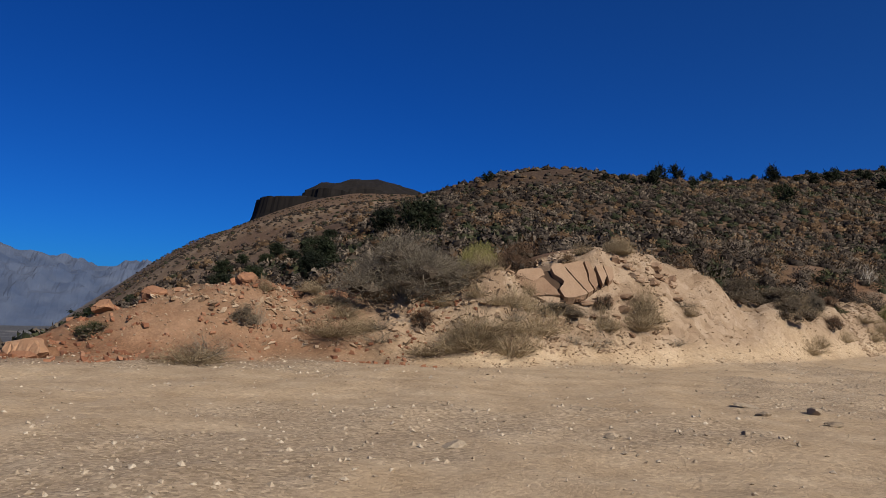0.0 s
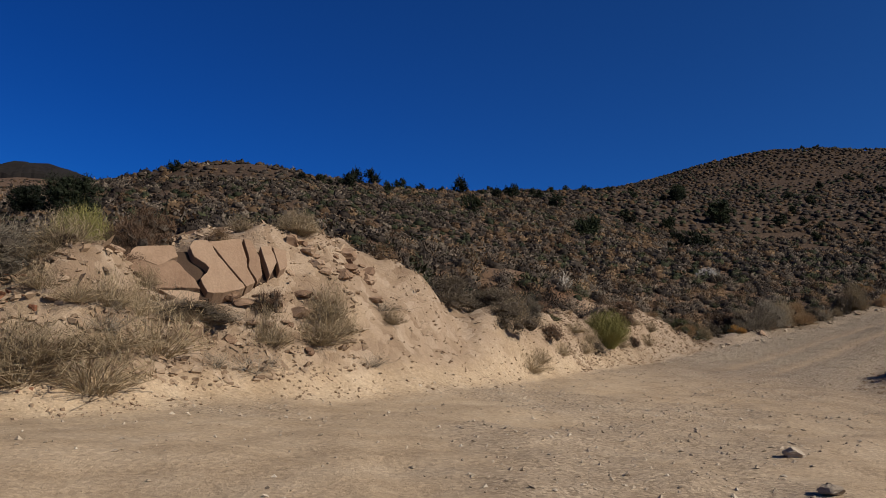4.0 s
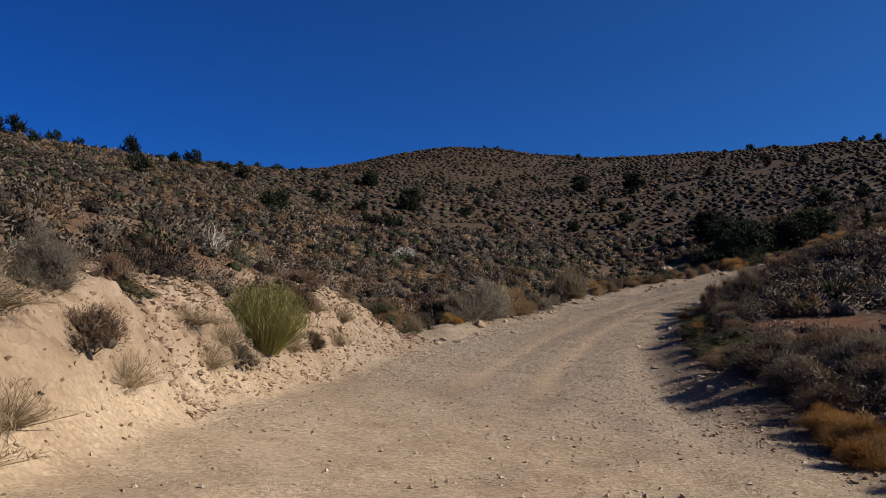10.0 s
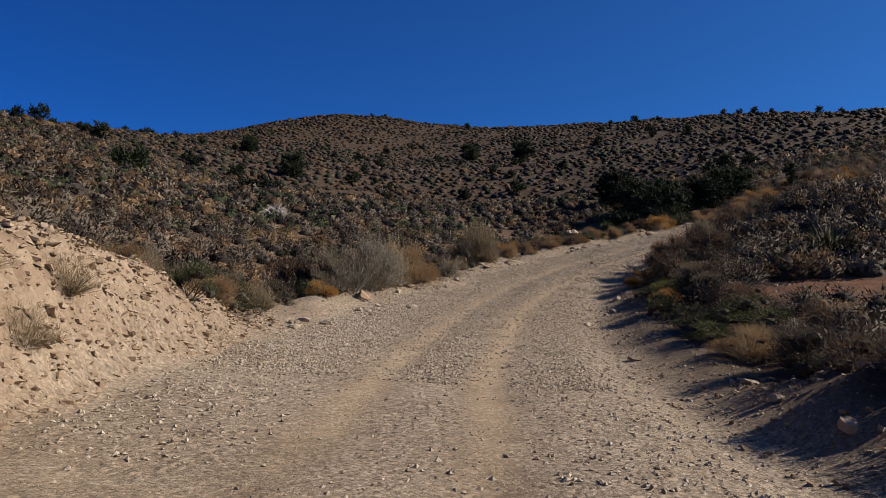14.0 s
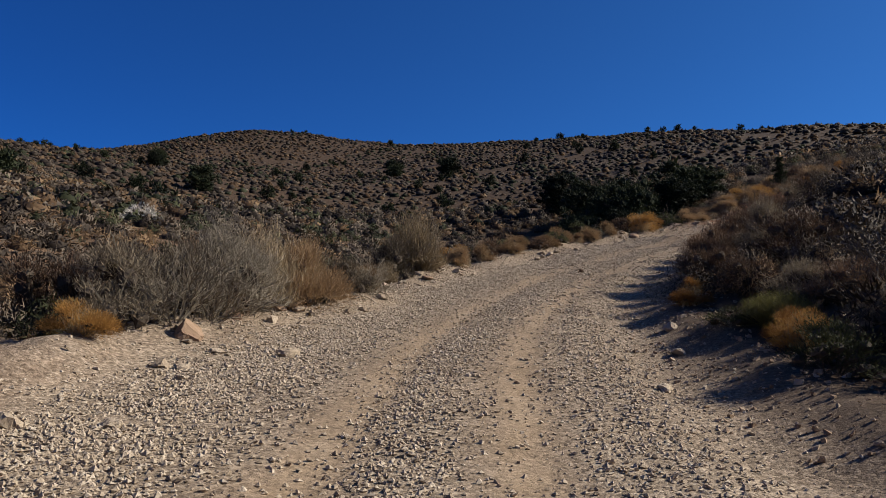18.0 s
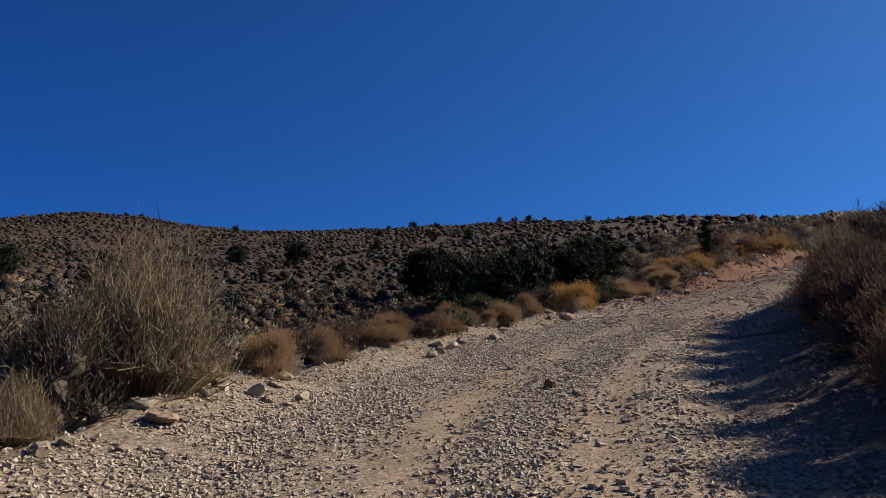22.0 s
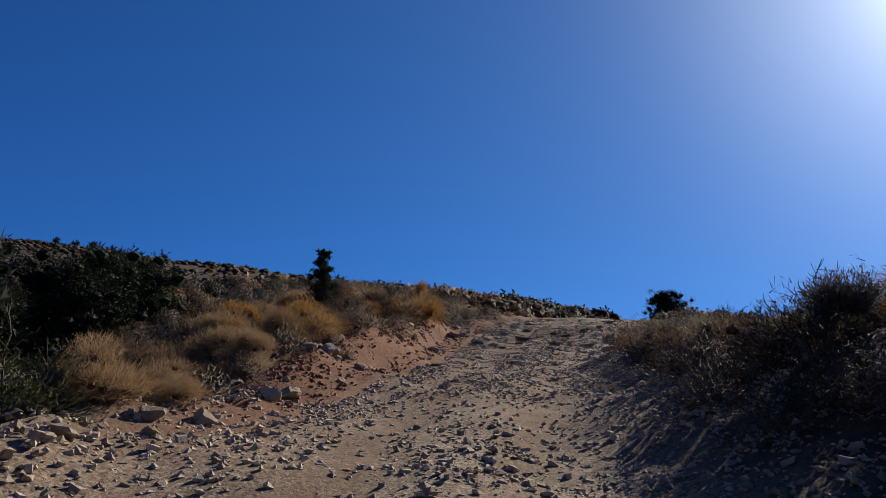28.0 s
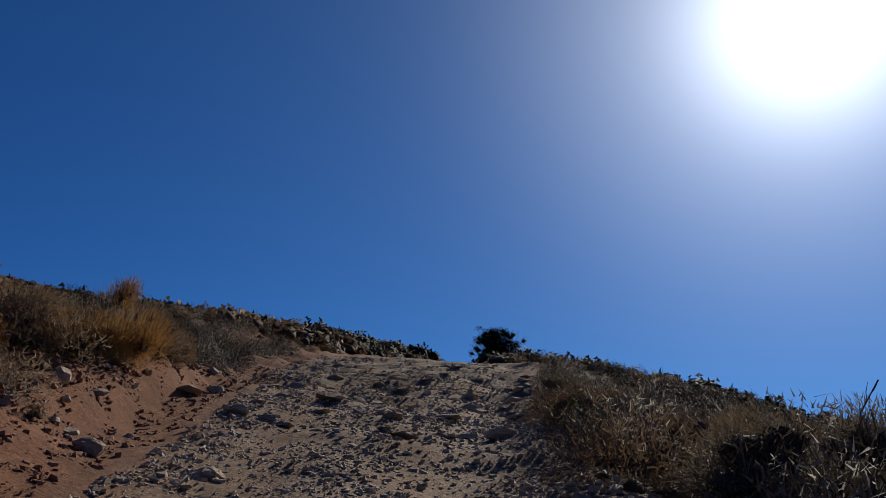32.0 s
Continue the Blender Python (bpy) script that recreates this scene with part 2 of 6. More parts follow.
GROUND = ground_material()
ROCK_TAN = rock_material("tan_limestone", [(0.15, (0.21, 0.155, 0.106)), (0.5, (0.335, 0.265, 0.19)), (0.85, (0.44, 0.365, 0.28))])
ROCK_GRAVEL = rock_material("road_gravel", [(0.15, (0.21, 0.16, 0.112)), (0.5, (0.365, 0.293, 0.214)), (0.85, (0.5, 0.425, 0.335))], 5.0, True)
ROCK_BANK = rock_material("bank_rubble", [(0.15, (0.15, 0.097, 0.061)), (0.5, (0.28, 0.196, 0.128)), (0.85, (0.39, 0.3, 0.212))], 3.0, True)
ROCK_REDS = rock_material("red_rubble", [(0.15, (0.125, 0.05, 0.028)), (0.5, (0.225, 0.1, 0.055)), (0.85, (0.31, 0.175, 0.11))], 3.0, True)
ROCK_SLAB = rock_material("orange_sandstone", [(0.2, (0.145, 0.086, 0.054)), (0.5, (0.24, 0.155, 0.1)), (0.85, (0.33, 0.235, 0.16))], 2.0)
ROCK_DARK = rock_material("dark_basalt", [(0.2, (0.0035, 0.0029, 0.0029)), (0.8, (0.018, 0.0138, 0.012))], 0.15)
SCRUB = plant_material("scrub_grey", (0.0165, 0.0112, 0.0082), (0.156, 0.122, 0.09), thin=0.06)
SCRUB_DRY = plant_material("scrub_dry", (0.08, 0.047, 0.026), (0.26, 0.172, 0.098), thin=0.35)
SCRUB_GREEN = plant_material("scrub_olive", (0.0172, 0.0198, 0.0092), (0.063, 0.065, 0.03), thin=0.12)
LEAF_GREY = plant_material("grey_leaf", (0.056, 0.043, 0.029), (0.225, 0.178, 0.122), tint=False, thin=0.3)
LEAF_BROWN = plant_material("brown_leaf", (0.055, 0.033, 0.021), (0.19, 0.116, 0.07), tint=False, thin=0.2)
LEAF_TAN = plant_material("tan_straw", (0.125, 0.074, 0.038), (0.31, 0.2, 0.108), tint=False, thin=0.4)
LEAF_OLIVE = plant_material("olive_leaf", (0.03, 0.033, 0.0145), (0.106, 0.109, 0.046), tint=False, thin=0.15)
LEAF_JUNIPER = plant_material("juniper_leaf", (0.0066, 0.0092, 0.0053), (0.03, 0.037, 0.0165), tint=False, thin=0.2)
LEAF_LIME = plant_material("yellow_green_stem", (0.118, 0.106, 0.03), (0.285, 0.255, 0.09), tint=False, thin=0.2)
LEAF_GOLD = plant_material("golden_straw", (0.145, 0.064, 0.018), (0.38, 0.205, 0.06), tint=False, thin=0.4)
LEAF_STRAW = plant_material("pale_straw", (0.165, 0.12, 0.07), (0.4, 0.31, 0.195), tint=False, thin=0.35)
TWIG_BROWN = plant_material("brown_twig", (0.04, 0.028, 0.0198), (0.132, 0.099, 0.073), tint=False, thin=0.2)
# darker twig copy: the shade inside the bushes put into its colour
TWIG_DARK = plant_material("shade_tinted_twig", (0.04, 0.03, 0.021), (0.086, 0.066, 0.048), tint=False)
TWIG_GREY = plant_material("grey_twig", (0.10, 0.082, 0.06), (0.295, 0.25, 0.19), tint=False, thin=0.2)
LEAF_PALE = plant_material("ash_grey_leaf", (0.115, 0.095, 0.07), (0.33, 0.28, 0.21), tint=False, thin=0.3)
TWIG_PALE = plant_material("bleached_twig", (0.297, 0.264, 0.224), (0.475, 0.442, 0.396), tint=False)
TWIG_ASH = plant_material("ash_twig", (0.15, 0.122, 0.088), (0.33, 0.275, 0.2), tint=False, thin=0.2)
BARK = plant_material("juniper_bark", (0.04, 0.03, 0.023), (0.106, 0.079, 0.059), tint=False)

# ---------------------------------------------------------------- the lie of the land
# broad hills and hollows: x, y, radius, height
HILLS = [
    (390, 380, 150, 27.07), (400, 220, 130, 5.84), (300, 90, 120, 22.06), (180, 310, 110, 27.24), (20, 225, 60, 13.69), (95, 160, 60, -1.12),
    (70, 230, 65, -17.88), (-150, 790, 110, 33.68), (-60, 820, 100, 36.47), (-150, 560, 110, 16.91), (-90, 420, 90, 29.66), (-250, 420, 150,
    -38.71), (-260, 640, 130, -7.11), (60, 640, 180, 61.50), (150, 20, 50, 12.25), (160, 120, 60, -11.07), (105, 75, 35, 2.54), (-130, 330, 120,
    -11.44), (250, 230, 100, -5.76), (0, 120, 45, 16.21), (55, 170, 40, 7.05), (-150, 0, 140, -13.93), (300, -60, 120, 19.74), (120, 220, 60,
    15.51), (340, 430, 80, 16.37)]
# lesser folds of the far slopes
FOLDS = [
    (200, 400, 80, 4.02), (270, 410, 80, 1.31), (300, 490, 100, 10.97), (-40, 430, 80, 4.55), (-80, 110, 45, -6.75), (270, 55, 70, 13.38), (10,
    300, 70, 22.56), (230, 140, 70, -2.31), (450, 120, 100, 59.02), (480, 330, 110, 67.98), (18, 214, 26, 8.45), (365, 402, 45, 13.77), (95,
    185, 30, 5.14)]
# mounds and the gully beside the track
MOUNDS = [
    (-3, 27, 7, 0.80), (-12, 24, 6, -0.6), (8, 29, 6, 1.12), (22, 42, 10, -2.46), (40, 48, 10, -3.01), (58, 54, 11, -1.67), (86, 60, 12, -4.48),
    (110, 35, 16, 0.79), (75, 28, 12, 0.92), (50, 32, 10, 0.57), (35, 25, 10, -1.25), (10, 50, 18, 3.47), (45, 80, 25, -3.10), (75, 95, 25,
    1.38), (-30, 20, 22, 2.36), (0, 0, 14, 2.17), (95, 8, 20, -2.95), (60, 5, 22, -0.11), (88, 44, 7, 1.68), (20, 30, 6, -1.13), (140, 10, 25,
    -2.13), (115, 5, 14, 2.37), (64, 36, 6, 1.03), (77, 54, 7, -2.0)]
# the cut bank by the turn-out
BANK = [
    (4.8, 24, 2.2, 1.26), (8.5, 26.5, 2.4, -0.66), (13, 31, 3, -0.70), (18, 34.5, 3, 1.03), (23.5, 38.5, 3, -0.71), (22, 44, 4, 1.82), (84, 44,
    3.5, 0.05), (-6, 21.5, 3, 0.79), (-10.5, 19, 3, -0.75), (-1, 23, 2.5, -0.37)]
# the track: its crown with heights, and its two edges
CROWN = [(0, -60, 0), (0, 0, 0), (16, 24, -0.1), (22.5, 29.3, -0.1), (28, 33.3, 0.1), (31.3, 35.4, 0.3), (34.4, 37.3, 0.6), (37.6, 39, 1.0),
         (40.8, 40.5, 1.45), (44.1, 41.6, 2.0), (47.5, 42.4, 2.65), (51, 42.9, 3.35), (59.4, 43, 5.05), (64.3, 42.3, 6.2), (70.5, 40.7, 7.75),
         (73.5, 39.7, 8.6), (83, 36.5, 11.1), (92, 33.5, 13.6), (100, 30, 16.1), (108, 26, 18.5), (125, 19, 22.5), (150, 8, 28.5)]
LEFT = [(-60, -14), (-14, 11), (-8, 14.5), (-3, 17.3), (2, 18), (7, 21), (13, 25.7), (17, 30), (21.4, 33.2), (25.5, 36.6), (31, 40.6), (37, 43.3),
        (47, 46), (57, 47.0), (64.3, 46), (74, 42.8), (83, 39.8), (92, 37.2), (100, 35.0), (110, 31.5), (125, 23), (150, 10)]
RIGHT = [(24, -60), (16, -28), (13, -8), (12.6, 5), (14.6, 15.8), (20, 21.5), (26.3, 26.5), (33, 31.5), (39.7, 35.8), (46, 38.8), (52, 40), (60, 40.3), (66, 39.6),
         (69.8, 38.9), (76, 37.2), (84, 33.8), (92, 29.4), (100, 24.6), (110, 20.0), (125, 15), (150, 4)]


def step01(a, b, v):
    k = np.clip((v - a) / (b - a), 0, 1)
    return k * k * (3 - 2 * k)


def speckle(x, y, size, seed):
    """Smooth value noise from -1 to 1 with cells of that size."""
    u, v = x / size, y / size
    i, j = np.floor(u), np.floor(v)
    f, g = u - i, v - j
    f, g = f * f * (3 - 2 * f), g * g * (3 - 2 * g)

    def h(a, b):
        r = np.sin(a * 127.1 + b * 311.7 + seed * 74.7) * 43758.5453
        return 2 * (r - np.floor(r)) - 1
    return (h(i, j) * (1 - f) + h(i + 1, j) * f) * (1 - g) + (h(i, j + 1) * (1 - f) + h(i + 1, j + 1) * f) * g


def rough_sum(x, y, size, octaves, seed):
    z, a = np.zeros_like(x), 1.0
    for k in range(octaves):
        z = z + a * speckle(x, y, size / 2 ** k, seed + k)
        a *= 0.5
    return z


def edge_gap(x, y, line):
    """Signed distance to a line: positive on its left."""
    best, sign = np.full(x.shape, 1e9), np.zeros(x.shape)
    for (ax, ay), (bx, by) in zip(line[:-1], line[1:]):
        dx, dy = bx - ax, by - ay
        k = np.clip(((x - ax) * dx + (y - ay) * dy) / (dx * dx + dy * dy), 0, 1)
        px, py = x - ax - k * dx, y - ay - k * dy
        d = px * px + py * py
        near = d < best
        best = np.where(near, d, best)
        sign = np.where(near, np.where(dx * py - dy * px > 0, 1.0, -1.0), sign)
    return np.sqrt(best) * sign


def crown_height(x, y):
    best, z = np.full(x.shape, 1e9), np.zeros(x.shape)
    for (ax, ay, az), (bx, by, bz) in zip(CROWN[:-1], CROWN[1:]):
        dx, dy = bx - ax, by - ay
        k = np.clip(((x - ax) * dx + (y - ay) * dy) / (dx * dx + dy * dy), 0, 1)
        d = (x - ax - k * dx) ** 2 + (y - ay - k * dy) ** 2
        z = np.where(d < best, az + k * (bz - az), z)
        best = np.minimum(best, d)
    return z


def hills(x, y):
    z = np.full(x.shape, 3.23)
    for cx, cy, r, h in HILLS + FOLDS + MOUNDS + BANK:
        z = z + h * np.exp(-((x - cx) ** 2 + (y - cy) ** 2) / (2 * r * r))
    # the valley far to the west, and the dark cap of the mesa
    z = z - 70 * step01(60, 500, -(x + 0.3 * y - 30)) - 10 * step01(900, 2500, np.hypot(x, y))
    # the slope falls away steeply west of the turn-out
    west, r = np.degrees(np.arctan2(x, y)), np.hypot(x, y)
    z = z - np.minimum(95, r * step01(14, 70, r) * (0.0031 * np.clip(-17.5 - west, 0, 30) + 0.00027 * np.clip(-17.5 - west, 0, 30) ** 2)) * step01(-165, -130, west)
    return z


def cap_mask(x, y):
    u, v = x + 112, y - 800
    d = np.hypot(u / 75, v / 60) + 0.12 * rough_sum(x, y, 40, 3, 31)
    return 1 - step01(0.80, 1.0, d)


def land(x, y):
    """Height and the masks of the ground: track, sandy turn-out, red earth, far plain, black cap."""
    x, y = np.asarray(x, float), np.asarray(y, float)
    z = hills(x, y)
    away = np.hypot(x - 40, y - 40)
    z = z + step01(40, 200, away) * (1.6 * rough_sum(x, y, 60, 4, 3)) + 0.22 * rough_sum(x, y, 6, 3, 11) * step01(2, 30, away)
    cap = cap_mask(x, y) * step01(600, 650, y)
    gl, gr = edge_gap(x, y, LEFT), -edge_gap(x, y, RIGHT)
    wav = 0.35 * rough_sum(x, y, 2.5, 2, 17)
    gap = np.maximum(gl, gr) + wav
    road = crown_height(x, y)
    # wheel ruts, ledges and loose stones in the track
    road = road + 0.04 * rough_sum(x, y, 0.9, 3, 21) * step01(30, 20, x) + 0.05 * rough_sum(x, y, 2.2, 4, 23) * (1 + 1.2 * step01(55, 80, x)) + 0.06 * rough_sum(x, y, 0.8, 2, 29) * step01(45, 75, x)
    # rock ledges where the track tops the rise
    rise = road + 0.1 * rough_sum(x, y, 3.0, 3, 53)
    lift = rise / 0.42
    ledge = 0.42 * (np.floor(lift) + step01(0.55, 1.0, lift - np.floor(lift)))
    road = road + (ledge - rise) * 0.85 * step01(86, 94, x)
    road = road - 0.12 * step01(1.0, 0.0, np.abs(gr + 1.0)) * step01(18, 26, x)
    width = np.where(gl > gr, 3.4 + 3.0 * step01(28, 40, x), 3.2)
    k = step01(0.0, 1.0, gap / width)
    out = road + (z - road) * k
    # the hollow behind the rock outcrop, and its broad shoulder
    for hx, hy, rx, ry, hh in ((3.9, 22.3, 1.2, 0.7, -0.3), (5.0, 23.8, 1.0, 0.8, -0.42), (8.2, 24.9, 0.9, 1.2, 0.62), (3.6, 24.0, 0.7, 0.7, -0.12), (4.7, 24.8, 1.5, 0.9, -0.33), (8.9, 25.2, 0.9, 1.0, 0.3), (10.2, 26.4, 0.9, 1.0, 0.3)):
        out = out + hh * np.exp(-(((x - hx) / rx) ** 2 + ((y - hy) / ry) ** 2))
    # the crest of the cut bank rises and falls along the track
    crest = np.interp(x, [9.5, 11.2, 13, 14.5, 16.3, 18, 19.5, 20.9, 22.5, 24.5, 26.5, 27.8, 29.7, 31.5], [1.2, 1.5, 1.45, 1.5, 1.4, 1.1, 1.5, 2.05, 2.0, 1.94, 1.55, 1.25, 0.72, 0.45])
    lift = np.clip(crest + 0.1 * rough_sum(x, y, 1.6, 2, 101) - out, 0, None)
    out = out + lift * step01(0.0, 1.75, gl) * (1 - step01(2.3, 5.0, gl)) * step01(9.0, 10.5, x) * step01(32.5, 30.5, x) * (gl > gr)
    # the red mound west of the grey shrub, and the shoulder of the bank behind it
    crest = np.interp(x, [-10, -8.8, -7.5, -6.5, -4.8, -3.6, -1.5, 0.2, 0.8, 1.45, 1.95, 2.4, 3.2], [-0.5, 0.1, 0.55, 1.16, 1.58, 1.34, 1.3, 1.6, 1.85, 2.05, 2.15, 2.25, 2.2])
    lift = np.clip(crest + 0.08 * rough_sum(x, y, 1.3, 2, 105) - out, 0, None)
    out = out + lift * step01(0.5, 2.8, gl) * (1 - step01(3.4, 6.0, gl)) * step01(-11, -9, x) * step01(2.4, 1.6, x) * (gl > gr)
    # a low berm of pushed-up stones along the edges
    out = out + 0.22 * np.exp(-((gap - 0.5) / 0.55) ** 2) * step01(24, 34, x) * step01(160, 120, x)
    # the bank's face is broken into small ledges and rubble
    face = step01(0.1, 0.9, gap) * (1 - step01(4.0, 6.0, gap)) * (gl > gr)
    rise = out + 0.12 * rough_sum(x, y, 1.2, 3, 57) + 0.08 * x
    lift = rise / 0.3
    cut = 0.3 * (np.floor(lift) + step01(0.5, 1.0, lift - np.floor(lift)))
    out = out + face * (0.6 * (cut - rise + 0.12) * step01(-13, -9, x) * (1 - 0.6 * step01(9, 13, x)) * step01(0.25, 0.5, out) + (0.17 - 0.1 * step01(6, 9, x) * step01(16, 13, x)) * rough_sum(x, y, 1.1, 4, 41) + 0.13 * np.abs(rough_sum(x, y, 0.55, 2, 43)))
    # the low red cut bank near the top of the climb
    out = out + 0.5 * step01(0.15, 0.75, gl + 0.5 * wav) * (1 - step01(3, 7, gl)) * step01(74, 78, x) * step01(94, 89, x)
    # heaps of dug earth on the outer side of the bend
    for hx, hy, hr, hh in ((28.7, 27.2, 0.8, 0.55), (30.2, 28.4, 0.7, 0.35), (26.8, 25.6, 0.9, 0.35)):
        out = out + hh * np.exp(-((x - hx) ** 2 + (y - hy) ** 2) / (2 * hr * hr)) * (1 + 0.4 * rough_sum(x, y, 0.6, 2, 63))
    on = 1 - step01(-0.3, 0.8, gap)
    bare = np.where(gl > gr, 1 - step01(1.5, 4.5, gap), 1 - step01(0.2, 1.0, gap))
    sand = np.maximum(on, bare * step01(30, 22, x) * step01(-14, -4, x)) * step01(27, 15, x)
    gravel = np.maximum(on, bare * 0.8) * step01(8, 26, x) * (1 - 0.5 * sand)
    # patches of loose gravel on the turn-out
    gravel = np.maximum(gravel, 0.4 * on * step01(0.0, 0.5, speckle(x, y, 3.2, 89) + 0.5 * speckle(x, y, 1.1, 90)) * step01(24, 16, x))
    # worn wheel tracks have fewer stones
    lane = edge_gap(x, y, [q[:2] for q in CROWN])
    worn = np.exp(-((np.abs(lane - 0.3 + 0.3 * speckle(x, y, 9, 83)) - 0.85) / 0.38) ** 2) * step01(16, 28, x) * step01(110, 95, x)
    gravel = gravel * (1 - 0.85 * worn)
    sand = np.maximum(sand, 0.8 * worn * on * (1 - 0.75 * step01(50, 68, x)))
    out = out - 0.035 * worn * on
    red = step01(2, -3, x) * step01(-1.5, 1.0, gap) * (1 - step01(6, 14, gap)) + 0.95 * step01(66, 73, x) * step01(-1.6, 0.1, gl) * (1 - step01(2.5, 7, gl)) + step01(50, 72, x) * on * (0.32 + 0.2 * speckle(x, y, 4, 85))
    gravel = gravel * (1 - 0.95 * np.clip(red, 0, 1) * step01(60, 70, x))
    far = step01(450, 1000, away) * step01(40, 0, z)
    sand = sand * (1 - 0.8 * np.clip(red, 0, 1) * step01(2, -2, x))
    sand = np.maximum(sand, 0.42 * step01(-14, -34, x) * step01(40, 60, y) * (1 - cap) * step01(-0.4, 0.4, speckle(x, y, 30, 103) + 0.6 * speckle(x, y, 9, 104) + 0.3) * (1 - step01(560, 700, y)))
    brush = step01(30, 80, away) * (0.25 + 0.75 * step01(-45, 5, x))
    broken = step01(0.25, 1.2, gap) * (1 - step01(4.5, 6, gap)) * (gl > gr) * step01(-14, -8, x) * step01(31, 26, x) * step01(0.1, 0.5, out) * (1 - 0.75 * step01(1, -3, x))
    red = np.maximum(red, 0.75 * step01(0.25, 0.6, speckle(x, y, 5, 86)) * step01(1.0, 2.5, gr) * step01(37, 42, x) * step01(64, 56, x))
    # shade of the right verge painted in: darker soil, less gravel over it
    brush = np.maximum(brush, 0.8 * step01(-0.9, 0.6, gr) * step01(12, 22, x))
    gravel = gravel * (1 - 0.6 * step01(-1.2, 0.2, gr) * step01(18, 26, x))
    red = np.maximum(red, 0.3 * step01(0.8, 2.0, gl) * (1 - step01(5, 8, gl)) * step01(34, 30, x))
    # the bank is cut into darker earth than the dust of the turn-out
    sand = sand * (1 - 0.45 * step01(0.2, 1.2, gl) * step01(5, 9, x))
    red = np.maximum(red, 0.5 * step01(-1, 0.5, x) * step01(8, 6, x) * step01(1.2, 2.4, gl) * (1 - step01(4.5, 6.5, gl)))
    red = np.maximum(red, 0.55 * step01(-1.2, -0.2, gl) * (1 - step01(2.5, 4, gl)) * step01(24, 27, x) * step01(36, 33, x))
    return out, on, bare, sand, np.clip(gravel, 0, 1), np.clip(red, 0, 1), far, cap, gap, brush, broken


def ground_z(x, y):
    return float(land(np.array([x]), np.array([y]))[0][0])


def axis(lo, part, hi, fine, coarse, reach, grow):
    mid = list(np.arange(lo, part, fine)) + list(np.arange(part, hi, coarse))
    a, s = [lo], fine
    while a[-1] > -reach:
        s *= grow
        a.append(a[-1] - s)
    b, s = [mid[-1]], coarse
    while b[-1] < reach:
        s *= grow
        b.append(b[-1] + s)
    return np.array(a[:0:-1] + mid + b[1:])


def sheet():
    gx, gy = axis(-13, 22, 110, 0.19, 0.4, 4600, 1.085), axis(4, 38, 58, 0.19, 0.4, 4600, 1.085)
    x, y = np.meshgrid(gx, gy)
    z, on, bare, sand, gravel, red, far, cap, gap, brush, broken = land(x, y)
    nx, ny = len(gx), len(gy)
    co = np.stack([x, y, z], -1).reshape(-1, 3)
    i = (np.arange(ny - 1)[:, None] * nx + np.arange(nx - 1)[None]).ravel()
    quads = np.stack([i, i + 1, i + nx + 1, i + nx], 1)
    me = mesh_of("ground", co, quads)
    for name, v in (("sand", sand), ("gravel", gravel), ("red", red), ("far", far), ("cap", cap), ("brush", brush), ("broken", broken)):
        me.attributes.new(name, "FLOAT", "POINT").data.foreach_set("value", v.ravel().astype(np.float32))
    me.polygons.foreach_set("use_smooth", np.ones(len(quads), bool))
    me.materials.append(GROUND)
    return tagged(new("ground", me), "dry tan desert ground with a gravel track winding uphill", "ground", kind="structure")


def mesh_of(name, co, faces):
    """A mesh from arrays; all faces have the same number of corners."""
    me = bpy.data.meshes.new(name)
    n, k = faces.shape
    me.vertices.add(len(co))
    me.vertices.foreach_set("co", np.ascontiguousarray(co, np.float32).ravel())
    me.loops.add(n * k)
    me.loops.foreach_set("vertex_index", np.ascontiguousarray(faces, np.int32).ravel())
    me.polygons.add(n)
    me.polygons.foreach_set("loop_start", np.arange(0, n * k, k, dtype=np.int32))
    me.polygons.foreach_set("use_smooth", np.zeros(n, bool))
    me.update(calc_edges=True)
    me.validate()
    return me


ground = sheet()


